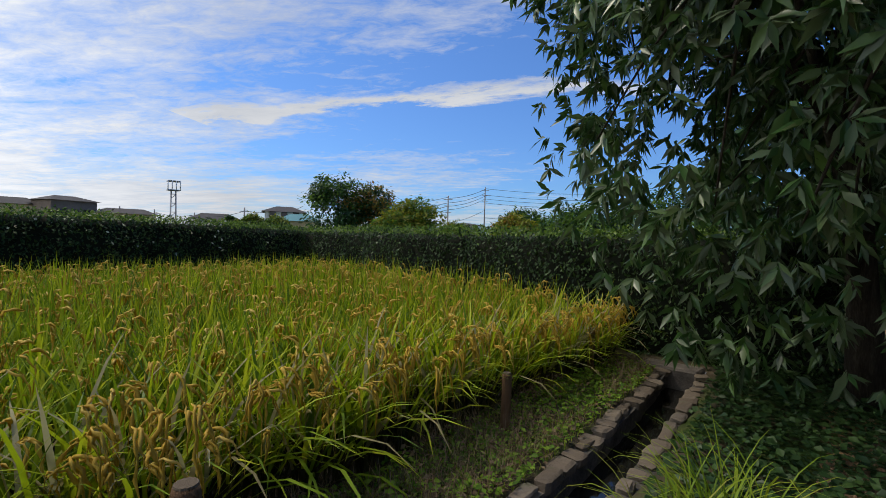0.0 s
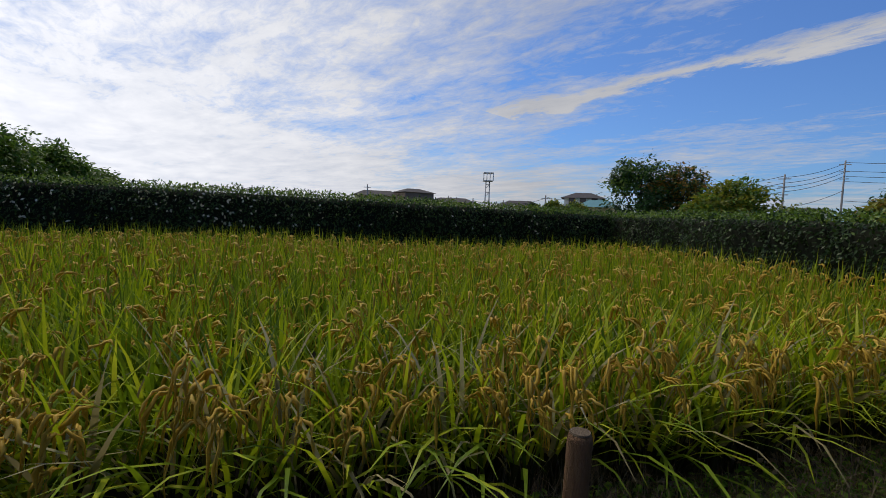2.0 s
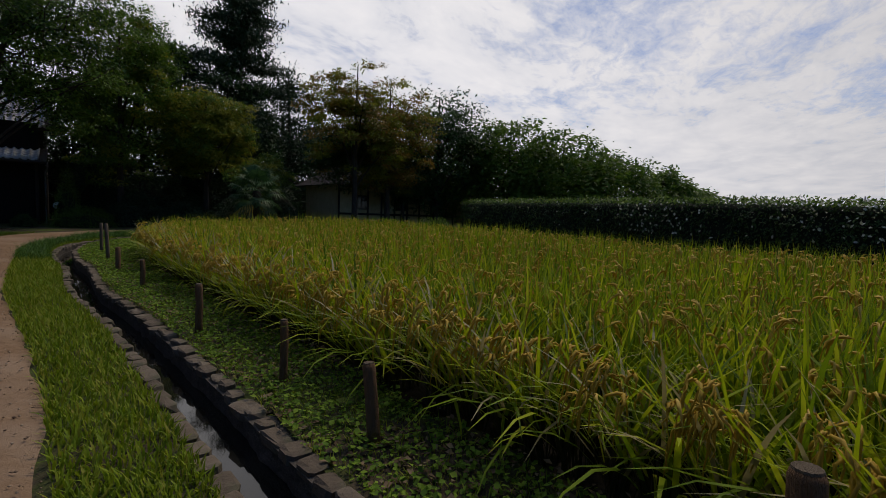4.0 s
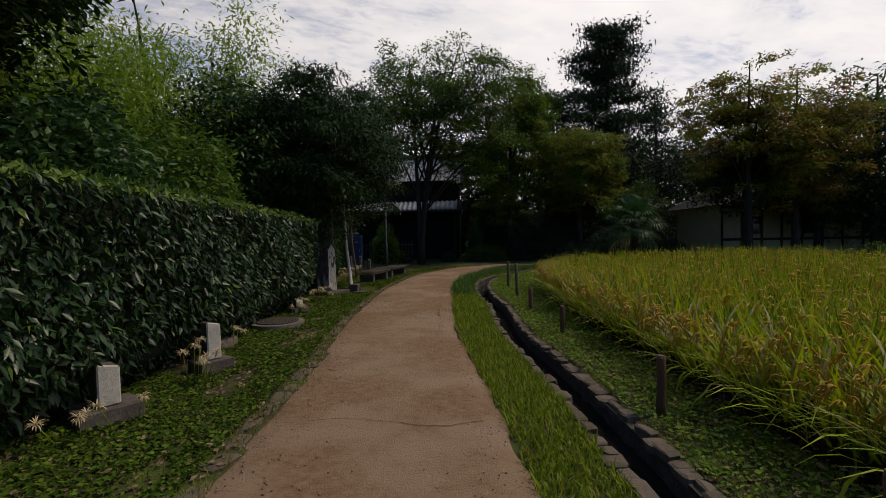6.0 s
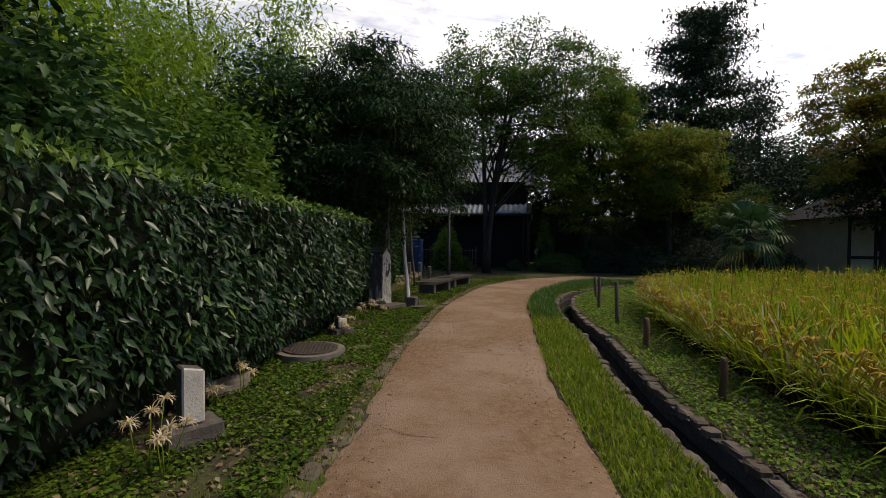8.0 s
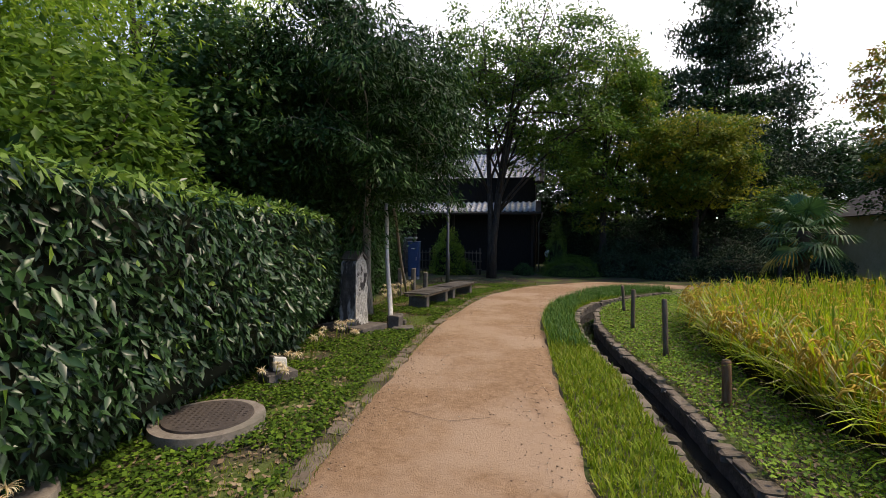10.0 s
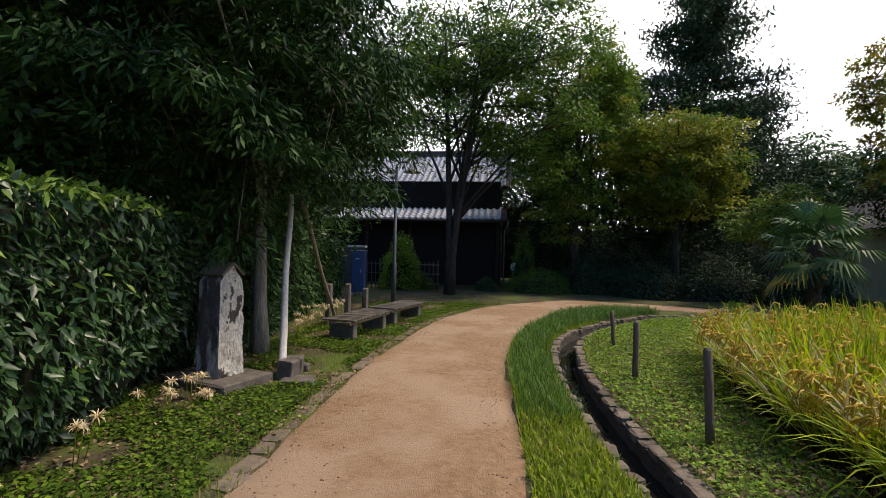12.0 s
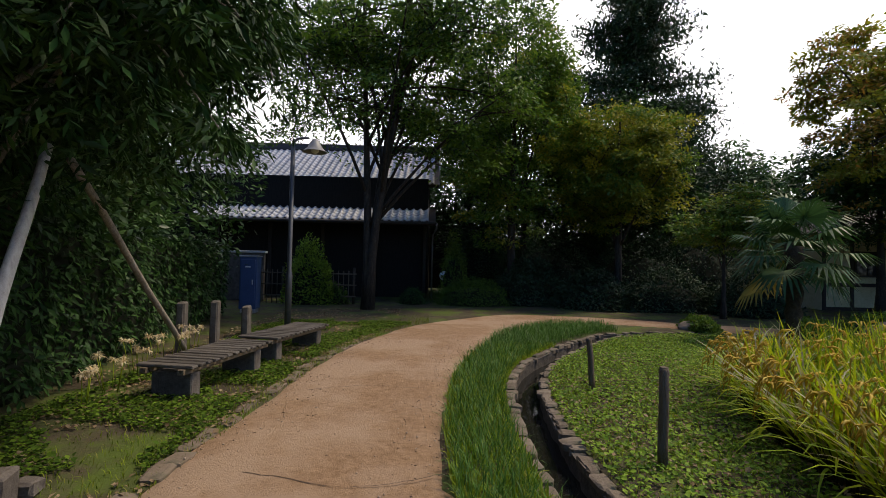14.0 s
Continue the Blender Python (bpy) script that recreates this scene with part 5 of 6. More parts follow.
palm((5.95, 20.0), 1.95, 160)

# ---- buildings ----
EYE = (0.8, -0.2)


def far_at(az, dist):
    return EYE[0] + dist * math.sin(radians(az)), EYE[1] + dist * math.cos(radians(az))


def tile_mesh():
    """One curved roof tile, 0.27 wide and 0.30 long, its hump to the right."""
    u = np.linspace(0, 1, 8)
    z = np.where(u < 0.55, -0.028 * np.sin(u / 0.55 * math.pi), 0.045 * np.sin((u - 0.55) / 0.45 * math.pi))
    top = np.column_stack([u * 0.275, np.zeros(8), z + 0.02])
    back_ = top + np.array([0, 0.33, -0.02])
    low = top + np.array([0, 0, -0.03])
    v = np.vstack([top, back_, low])
    f = [(i, i + 1, i + 9, i + 8) for i in range(7)] + [(i + 16, i + 17, i + 1, i) for i in range(7)]
    return np_mesh("roof_tile", v, f, M["tile"], smooth=True)


TILE = tile_mesh()


def tiled_roof(parent, name, x0, x1, y0, z0, y1, z1, singles):
    """A slope from its eave (y0, z0) up to (y1, z1); singles: whether each tile is a part of its own."""
    run, rise = y1 - y0, z1 - z0
    slope = math.atan2(rise, run)
    length = math.hypot(run, rise)
    bm = bmesh.new()
    pts = [(x0, y0, z0 - 0.03), (x1, y0, z0 - 0.03), (x1, y1, z1 - 0.03), (x0, y1, z1 - 0.03)]
    vs = [bm.verts.new(p_) for p_ in pts] + [bm.verts.new((p_[0], p_[1], p_[2] - 0.12)) for p_ in pts]
    for q_ in ((0, 1, 2, 3), (7, 6, 5, 4), (0, 4, 5, 1), (1, 5, 6, 2), (2, 6, 7, 3), (3, 7, 4, 0)):
        bm.faces.new([vs[i_] for i_ in q_])
    roof = part(name, bm_mesh(name, bm, M["dark_trim"]), parent, "grey tiled roof slope")
    nx_, ny_ = int((x1 - x0) / 0.27), int(length / 0.28)
    base = np.array([v.co[:] for v in TILE.vertices])
    faces = np.array([list(p_.vertices) for p_ in TILE.polygons])
    g = Geo()
    for j in range(ny_):
        for i_ in range(nx_):
            s_ = j * 0.28
            m = pose(x0 + i_ * 0.27, y0 + s_ * math.cos(slope), z0 + s_ * math.sin(slope), math.degrees(slope), 0, 0)
            if singles:
                t_ = part("tile", TILE, roof)
                t_.matrix_local = m
            else:
                g.add(base @ np.array(m.to_3x3()).T + np.array(m.translation), faces)
    if not singles:
        o = part("tiles", g.mesh("roof_tiles", M["tile_joined"], True), roof)
        o["kind"] = "stuff"
    return roof


house = thing("old_house", pose(0, 0, 0), "dark timber farmhouse with a two-tier grey tiled roof", "house")
bm = bmesh.new()
box(bm, -13, -1.0, 29.4, 36, 0, 4.6)
part("wall", bm_mesh("house_wall", bm, M["black_wall"]), house, "blackened timber wall")
tiled_roof(house, "lower_roof", -9.6, -0.7, 28.3, 2.86, 29.7, 3.52, True)
tiled_roof(house, "upper_roof", -12.4, -0.6, 29.6, 4.45, 33.0, 6.45, False)
bm = bmesh.new()
box(bm, -12.5, -0.55, 32.85, 33.2, 6.4, 6.72, 0.04)
part("ridge", bm_mesh("ridge", bm, M["grey_roof"]), house, "grey ridge tiles")
for run_, r_ in (([(-0.66, 28.25, 2.8), (-0.66, 28.4, 2.6), (-0.8, 29.3, 2.4), (-0.8, 29.3, 0.0)], 0.035), ([(-0.58, 29.5, 4.4), (-0.58, 29.5, 6.6)], 0.03)):
    part("downpipe", np_mesh("downpipe", *tube(run_, [r_] * len(run_), 6), M["steel"]), house, "pale rainwater pipe")
g = Geo()
g.add(*tube([(-9.6, 28.24, 2.78), (-0.66, 28.24, 2.8)], [0.05] * 2, 6))
part("gutter", g.mesh("gutter", M["grey_roof"]), house)
for x in (-9, -7, -5, -3, -1.1):
    part("post", box_mesh("house_post", (0.12, 0.12, 2.75), M["dark_trim"]), house, m=pose(x, 29.3, 0))

garden_house = thing("garden_house", pose(0, 0, 0), "low beige plastered house with dark timber framing", "house")
bm = bmesh.new()
box(bm, 13.0, 26.0, 27.6, 33.0, 0, 2.75)
part("wall", bm_mesh("garden_wall", bm, M["plaster"]), garden_house)
for x in np.arange(13.0, 26.1, 1.0):
    part("post", box_mesh("frame_post", (0.11, 0.06, 2.7), M["dark_trim"], 0.005), garden_house, m=pose(x, 27.58, 0))
for z in (0.0, 0.85, 2.55):
    part("beam", box_mesh("frame_beam", (13, 0.07, 0.13), M["dark_trim"], 0.005), garden_house, m=pose(19.5, 27.57, z))
for x in (14.5, 17.5, 20.5, 23.5):
    w_ = part("window", box_mesh("window", (0.85, 0.05, 0.9), M["dark_trim"], 0.005), garden_house, m=pose(x, 27.56, 1.2))
    for dx in (-0.2, 0.2):
        part("pane", box_mesh("pane", (0.36, 0.02, 0.78), M["glass"], 0), w_, m=pose(dx, -0.03, 0.06))
bm = bmesh.new()
vs = [bm.verts.new(p_) for p_ in ((12.5, 26.6, 2.7), (26.7, 26.6, 2.7), (26.7, 30.3, 4.3), (14.6, 30.3, 4.3), (26.7, 34, 2.7), (12.5, 34, 2.7))]
for q_ in ((0, 1, 2, 3), (3, 2, 4, 5), (0, 3, 5), (1, 4, 2), (0, 5, 4, 1)):
    bm.faces.new([vs[i_] for i_ in q_])
part("roof", bm_mesh("garden_roof", bm, M["grey_roof"]), garden_house)


def far_house(az, dist, w, d, h, roof_h, wall, roof, label, storeys=1, turn=0.0):
    x, y = far_at(az, dist)
    ob = thing("far_house", pose(x, y, 0, 0, 0, -az + turn), label, "house", "houses beyond the hedge")
    part("wall", box_mesh("far_wall", (w, d, h), M[wall], 0.02), ob)
    bm = bmesh.new()
    e = 0.5
    vs = [bm.verts.new(p_) for p_ in ((-w / 2 - e, -d / 2 - e, h), (w / 2 + e, -d / 2 - e, h), (w / 2 + e, d / 2 + e, h), (-w / 2 - e, d / 2 + e, h), (-w / 2 + d * 0.3, 0, h + roof_h), (w / 2 - d * 0.3, 0, h + roof_h))]
    for q_ in ((0, 1, 5, 4), (1, 2, 5), (2, 3, 4, 5), (3, 0, 4), (0, 3, 2, 1)):
        bm.faces.new([vs[i_] for i_ in q_])
    part("roof", bm_mesh("far_roof", bm, M[roof]), ob)
    for s_ in range(storeys):
        for i_ in range(3):
            wd = part("window", box_mesh("far_window", (w * 0.16, 0.12, 1.1), M["dark_trim"], 0.01), ob, m=pose(-w * 0.3 + i_ * w * 0.3, -d / 2 - 0.02, 0.9 + 2.8 * s_))
            part("pane", box_mesh("far_pane", (w * 0.14, 0.03, 0.95), M["glass"], 0), wd, m=pose(0, -0.06, 0.07))
    return ob


far_house(97.6, 100, 6.6, 6, 6.2, 0.9, "brown_wall", "grey_roof", "two-storey brown house with a shallow grey roof", 2, 25)
far_house(93.2, 104, 9.5, 6, 5.4, 1.2, "plaster", "grey_roof", "low house with a broad grey roof", 1)
far_house(102.4, 100, 9, 6, 4.5, 1.0, "plaster", "grey_roof", "single-storey house with a low brown roof", 1)
far_house(110.6, 95, 8, 6, 4.0, 1.2, "white_wall", "grey_roof", "single-storey house with a pitched grey roof", 1)
far_house(117.9, 72, 5.2, 5, 4.8, 0.9, "white_wall", "grey_roof", "pale house with a brown tiled roof", 2)
far_house(119.6, 66, 4.8, 4, 3.4, 1.0, "plaster", "teal_roof", "low shed with a teal metal roof", 1)
far_house(139.5, 80, 4.2, 5, 4.1, 0.4, "white_wall", "grey_roof", "flat pale house beyond the hedge", 1)
far_house(148.5, 75, 5.0, 5, 3.9, 0.6, "white_wall", "grey_roof", "pale house glimpsed past the tree", 1)

# lattice mast
tx, ty = far_at(106.6, 90)
mast = thing("lattice_mast", pose(tx, ty, 0, 0, 0, -100), "slim steel lattice mast with a platform on top", "mast")
for sx in (-0.45, 0.45):
    for sy in (-0.45, 0.45):
        part("leg", np_mesh("mast_leg", *tube([(sx, sy, 0), (sx * 0.75, sy * 0.75, 8.6)], [0.09, 0.07], 5), M["steel"]), mast)
for k in range(11):
    z = 0.4 + k * 0.75
    s_ = 0.45 * (1 - 0.25 * z / 8.6)
    for (ax, ay), (bx, by) in (((-s_, -s_), (s_, -s_)), ((-s_, s_), (s_, s_)), ((-s_, -s_), (-s_, s_)), ((s_, -s_), (s_, s_))):
        part("brace", np_mesh("mast_brace", *tube([(ax, ay, z), (bx, by, z + (0.75 if k % 2 else 0.0))], [0.035] * 2, 4), M["steel"]), mast)
for z in (8.5, 10.0):
    bm = bmesh.new()
    box(bm, -0.95, 0.95, -0.95, 0.95, z, z + 0.12)
    box(bm, -0.75, 0.75, -0.75, 0.75, z - 0.05, z + 0.05)
    part("platform", bm_mesh("platform", bm, M["steel"]), mast)
for sx in (-0.9, -0.3, 0.3, 0.9):
    part("antenna", np_mesh("antenna", *tube([(sx, -0.9, 8.6), (sx, -0.9, 10.1)], [0.09] * 2, 5), M["white_plastic"]), mast)

# utility poles and wires
POLES = [(141.8, 95, 12.5), (137.3, 80, 9.1), (92.0, 100, 7.6), (101.9, 100, 5.9), (104.9, 95, 5.4), (108.6, 95, 5.2), (113.6, 85, 6.0), (116.6, 80, 5.9), (75.0, 110, 6.2), (79.0, 110, 6.6), (83.0, 110, 6.0), (69.0, 100, 4.6)]
tops_ = []
for az, dist, h in POLES:
    x, y = far_at(az, dist)
    ob = thing("utility_pole", pose(x, y, 0, 0, 0, -az), "concrete utility pole with short crossarms", "pole", "utility poles beyond the hedge")
    part("mast", np_mesh("pole_mast", *tube([(0, 0, 0), (0, 0, h)], [0.17, 0.11], 7), M["pole_concrete"]), ob)
    for k in range(3 if h > 8 else 1):
        bm = bmesh.new()
        box(bm, -0.75 + 0.1 * k, 0.75 - 0.1 * k, -0.2, -0.08, h - 0.7 - k * 1.1, h - 0.58 - k * 1.1)
        part("crossarm", bm_mesh("crossarm", bm, M["steel"]), ob)
    tops_.append((x, y, h))


def wire(a, b, drop, sag=0.5):
    u = np.linspace(0, 1, 12)[:, None]
    pts = np.array(a) * (1 - u) + np.array(b) * u
    pts[:, 2] -= drop + sag * 4 * (u * (1 - u))[:, 0]
    ob = thing("power_line", pose(0, 0, 0), "thin dark overhead power line", "cable", "power lines beyond the hedge", data=np_mesh("wire", *tube(pts, [0.035] * 12, 4), M["wire"]))


x, y = far_at(160, 110)
x2, y2 = far_at(128, 100)
for d_ in (0.3, 1.6, 2.4, 3.2, 6.2):
    wire(tops_[0], (x, y, 13.5), d_, 0.8)
    wire(tops_[1], tops_[0], d_ * 0.75 + (0.2 if d_ < 1 else 0), 0.4)
    wire(tops_[1], (x2, y2, 8.6), d_ * 0.75, 0.5)
wire(tops_[6], tops_[7], 0.3), wire(tops_[7], (*far_at(120, 78), 6.6), 0.3), wire(tops_[5], tops_[6], 0.6), wire(tops_[4], tops_[5], 0.4)
wire(tops_[8], tops_[9], 0.4), wire(tops_[9], tops_[10], 0.4), wire(tops_[11], tops_[8], 0.2)

# trees beyond the hedge
for az, dist, h, w, mat, m2, s2, seed, label in ((124.0, 45, 7.7, 3.0, "dark_leaf", "mid_leaf", 0.2, 201, "large rounded dark green tree"), (127.8, 46, 7.2, 2.7, "orange_leaf", "dark_leaf", 0.4, 202, "rounded tree tinged with orange"),
                                             (133.2, 40, 4.9, 2.4, "mid_leaf", "yellow_leaf", 0.5, 203, "shaggy green shrub tree"), (130.6, 38, 3.6, 1.5, "mid_leaf", "yellow_leaf", 0.5, 204, "shaggy low green tree"), (146.8, 48, 5.0, 2.6, "dark_leaf", "mid_leaf", 0.3, 205, "rounded dark green tree"),
                                             (145.6, 40, 3.7, 1.9, "yellow_leaf", "orange_leaf", 0.4, 206, "ochre shrub beyond the hedge"), (138.3, 60, 3.9, 2.2, "dark_leaf", "yellow_leaf", 0.3, 207, "low dark tree"), (114.6, 60, 3.9, 1.7, "mid_leaf", "yellow_leaf", 0.4, 208, "low green tree"),
                                             (117.2, 60, 3.8, 1.6, "mid_leaf", "yellow_leaf", 0.3, 209, "low green tree"), (112.1, 90, 4.9, 1.2, "dark_leaf", "mid_leaf", 0.2, 210, "small round clipped tree"), (150.5, 42, 3.6, 2.4, "mid_leaf", "dark_leaf", 0.4, 211, "low green tree"), (155, 40, 5.0, 3.4, "dark_leaf", "mid_leaf", 0.4, 212, "rounded dark green tree"), (163, 40, 6.0, 4.0, "dark_leaf", "mid_leaf", 0.4, 213, "rounded dark green tree"), (172, 40, 6.0, 4.0, "dark_leaf", "mid_leaf", 0.4, 214, "rounded dark green tree"), (85.0, 80, 3.6, 1.6, "mid_leaf", "dark_leaf", 0.4, 215, "low green tree")):
    x, y = far_at(az, dist)
    tree("distant_tree", label + " in the distance", (x, y), h, 0.2, (0, 0, h * 0.56, w, w, h * 0.43), 0.38, 6500, mat, "bark", seed, inner=1.6, fork=0.1, clump=0.22, flat=0.35, limbs=7, sub=3, mats2=m2, share2=s2)

# dark wood that closes the place behind the house and hedges
q = np.random.default_rng(230)
P_ = []
for x, y, w_, h in [(-16, y, 2.5, 7.5) for y in range(-12, 34, 4)] + [(x, 41, 3, 8) for x in range(-16, 30, 4)] + [(x, -14, 2.5, 6) for x in range(-14, 3, 4)] + [(-10.5, y, 1.5, 5.0) for y in range(0, 29, 3)]:
    n = 1300
    u = unit(q.normal(0, 1, (n, 3))) * np.cbrt(q.uniform(0.5, 1, (n, 1)))
    u *= 1 + 0.12 * np.sin(u[:, :1] * 9 + x) * np.cos(u[:, 2:] * 8 + y)
    P_.append(u * np.array([w_, w_, h / 2]) + np.array([x + q.uniform(-1, 1), y + q.uniform(-1, 1), h / 2 * q.uniform(0.85, 1.1)]))
p = np.concatenate(P_)
p = p[p[:, 2] > 0]
L = q.uniform(0.35, 0.7, len(p))
v, f = small_leaf_geo(p, q.normal(0, 1, (len(p), 3)), np.array([0, 0, 1.0]) + q.normal(0, 0.6, (len(p), 3)), L, L * 0.5)
tagged(new("woodland", np_mesh("woodland", v, f, M["dark_leaf"])), "dense dark evergreen woodland closing the garden", "woodland", kind="stuff")

# added dark backing walls, only there to block bright sky behind the trees
for nm, x0, x1, y0, y1, h in (("wall_north", -18, 34, 44.0, 44.3, 3.2), ("wall_west", -18.3, -18, -16, 44.3, 3.0), ("wall_back", -1.2, 2.2, 36.5, 36.8, 3.4)):
    bm = bmesh.new()
    box(bm, x0, x1, y0, y1, 0, h, 0.02)
    tagged(new(nm, bm_mesh(nm, bm, M["black_wall"])), "added dark backing wall that blocks sky gaps", "wall", kind="structure")

# ---- things along the path ----
def fence_post(x, y, h, dia, tilt_x=0.0, tilt_y=0.0, mat="post_wood", label="short weathered round wooden post on the paddy bank"):
    ob = thing("wooden_post", pose(x, y, -0.05, tilt_x, tilt_y, (x * 137) % 360), label, "post", "posts along the paddy")
    r_ = dia / 2
    v, f = tube([(0, 0, 0), (0.004, 0, h * 0.3), (-0.004, 0.003, h * 0.7), (0, 0, h + 0.03), (0, 0, h + 0.05)], [r_ * 1.03, r_, r_ * 0.98, r_, r_ * 0.86], 12)
    part("shaft", np_mesh("post_shaft", v, f, M[mat], smooth=False), ob)
    bm = bmesh.new()
    bmesh.ops.create_cone(bm, cap_ends=True, segments=12, radius1=r_ * 0.86, radius2=r_ * 0.8, depth=0.006, matrix=Matrix.Translation((0, 0, h + 0.054)))
    part("cut_end", bm_mesh("cut_end", bm, M["grey_wood"]), ob, "weathered sawn end grain")


for x, y, h, dia, a, b, mat in ((2.95, -5.0, 0.42, 0.08, 0, 0, "post_wood"), (2.60, -2.95, 0.40, 0.085, 0, 0, "post_wood"), (2.14, -0.74, 0.60, 0.10, 0, 0, "post_wood"), (1.98, 1.2, 0.68, 0.10, 0, -3, "post_wood"), (1.86, 3.1, 0.42, 0.09, 4, -5, "post_wood"), (1.73, 4.2, 0.45, 0.07, 0, 0, "post_wood"), (1.485, 5.93, 0.47, 0.085, 0, 0, "post_wood"),
                                (1.265, 8.88, 0.41, 0.085, -3, 0, "post_wood"), (1.075, 11.0, 0.42, 0.10, 4, 3, "post_wood"), (0.99, 12.8, 0.76, 0.085, 0, 3, "grey_wood"), (0.92, 14.72, 0.69, 0.085, 0, 0, "grey_wood"), (1.11, 16.7, 0.57, 0.08, 0, 5, "grey_wood"), (3.4, 17.5, 0.6, 0.07, 0, 0, "grey_wood")):
    fence_post(x, y, h, dia * 0.82, a, b, mat, "short weathered round wooden post on the paddy bank" if h < 0.55 else "tall weathered grey wooden post on the paddy bank")

# stone pillar on its plinth
stele = thing("stone_pillar", pose(-3.63, 13.47, 0, 0, 0, -17), "weathered stone pillar with a pointed top on a low plinth", "stone pillar")
part("plinth", box_mesh("plinth", (0.88, 0.66, 0.12), M["dark_stone"], 0.015, 0.008, 2), stele, "dark stone plinth")
bm = bmesh.new()
w_, d_, h = 0.165, 0.155, 1.05
ring = []
for z, s_ in ((0.12, 1.06), (0.3, 1.0), (0.6, 0.98), (0.9, 0.95), (0.12 + h - 0.06, 0.92)):
    ring.append([bm.verts.new((sx * w_ * s_, sy * d_ * s_, z)) for sx, sy in ((-1, -1), (0, -1.02), (1, -1), (1.03, 0), (1, 1), (0, 1.02), (-1, 1), (-1.02, 0))])
for a_, b_ in zip(ring[:-1], ring[1:]):
    for i_ in range(8):
        bm.faces.new((a_[i_], a_[(i_ + 1) % 8], b_[(i_ + 1) % 8], b_[i_]))
t_ = ring[-1]
ra, rb = bm.verts.new((-w_ * 0.9, 0, 1.29)), bm.verts.new((w_ * 0.92, 0, 1.29))
for q_ in ((t_[0], t_[1], t_[2], rb, ra), (t_[4], t_[5], t_[6], ra, rb), (t_[2], t_[3], t_[4], rb), (t_[6], t_[7], t_[0], ra)):
    bm.faces.new(q_)
bmesh.ops.subdivide_edges(bm, edges=bm.edges[:], cuts=4, use_grid_fill=True)
for v_ in bm.verts:
    if v_.co.z > 0.14:
        nz = noise.noise(v_.co * 7) * 0.014 + noise.noise(v_.co * 22) * (0.018 if v_.co.x > w_ * 0.8 else 0.006)
        v_.co += Vector((v_.co.x, v_.co.y, 0)).normalized() * nz
bmesh.ops.recalc_face_normals(bm, faces=bm.faces[:])
me = bm_mesh("pillar_shaft", bm, M["stele"])
me.materials.append(M["stele_front"])
for p_ in me.polygons:
    if p_.normal.x > 0.7:
        p_.material_index = 1
part("shaft", me, stele, "grey stone streaked with pale lichen")
for sy in (-1, 1):
    bm = bmesh.new()
    box(bm, -0.185, 0.175, -0.012, 0.185, 0, 0.028, 0.006)
    part("cap_slab", bm_mesh("cap_slab", bm, M["dark_stone"]), stele, "dark weathered cap slab", pose(0, 0, 1.285, 0, 0, 0 if sy > 0 else 180) @ pose(0, 0, 0, -43, 0, 0))
for x, y, sx, sy, sz, rz, mat in ((-3.02, 13.80, 0.20, 0.16, 0.24, -10, "dark_stone"), (-3.10, 14.04, 0.26, 0.18, 0.22, 12, "dark_stone"), (-2.86, 13.72, 0.36, 0.26, 0.07, 15, "dark_stone"), (-3.04, 14.25, 0.14, 0.12, 0.10, 5, "dark_stone")):
    thing("stone_block", pose(x, y, -0.01, 0, 0, rz), "rough dark stone block beside the pillar", "stone", "stone blocks beside the pillar", data=box_mesh("stone_block", (sx, sy, sz), M[mat], 0.018, 0.01, int(x * -100)))


def marker(x, y, h, w, d, plinth, rz, label, mat="pale_stone"):
    ob = thing("stone_marker", pose(x, y, 0, 0, 0, rz), label, "stone marker", "stone markers under the hedge")
    part("plinth", box_mesh("marker_plinth", (plinth, plinth * 1.25, 0.14), M["dark_stone"], 0.012, 0.006, 4), ob)
    bm = bmesh.new()
    box(bm, -d / 2, d / 2, -w / 2, w / 2, 0.14, h, 0.012)
    for v_ in bm.verts:
        if v_.co.z > h - 0.03:
            v_.co.x *= 0.92
            v_.co.z -= 0.03 if v_.co.y > w * 0.3 else 0
    me = bm_mesh("marker_stone", bm, M["dark_stone"])
    me.materials.append(M[mat])
    for p_ in me.polygons:
        p_.material_index = 1 if p_.normal.x > 0.7 else 0
    part("stone", me, ob, "squared stone with a pale front")


marker(-2.95, 5.72, 0.48, 0.16, 0.22, 0.36, -34, "small pale stone marker on a dark plinth")
marker(-2.86, 7.08, 0.55, 0.15, 0.16, 0.30, -34, "small pale stone marker on a dark plinth")
marker(-3.28, 10.66, 0.30, 0.15, 0.13, 0.26, -34, "low pale stone marker half hidden by flowers")
for x, y, h, w_ in ((-4.35, 18.3, 0.75, 0.16), (-4.15, 18.9, 0.72, 0.16), (-4.05, 19.9, 0.55, 0.3)):
    thing("stone_tablet", pose(x, y, -0.02, 0, 0, 10), "upright grey stone tablet beside the hedge", "stone tablet", "stone tablets beside the hedge", data=box_mesh("tablet", (0.12, w_, h), M["dark_stone"], 0.02, 0.008, int(y)))

# manhole
man = thing("manhole", pose(-3.17, 9.50, 0, 0, 0, 20), "round rusty iron manhole cover in a concrete ring", "manhole")
bm = bmesh.new()
bmesh.ops.create_cone(bm, cap_ends=True, segments=48, radius1=0.43, radius2=0.42, depth=0.13, matrix=Matrix.Translation((0, 0, 0.025)))
part("ring", bm_mesh("manhole_ring", bm, M["concrete"]), man, "concrete ring")
bm = bmesh.new()
bmesh.ops.create_cone(bm, cap_ends=True, segments=48, radius1=0.335, radius2=0.33, depth=0.02, matrix=Matrix.Translation((0, 0, 0.098)))
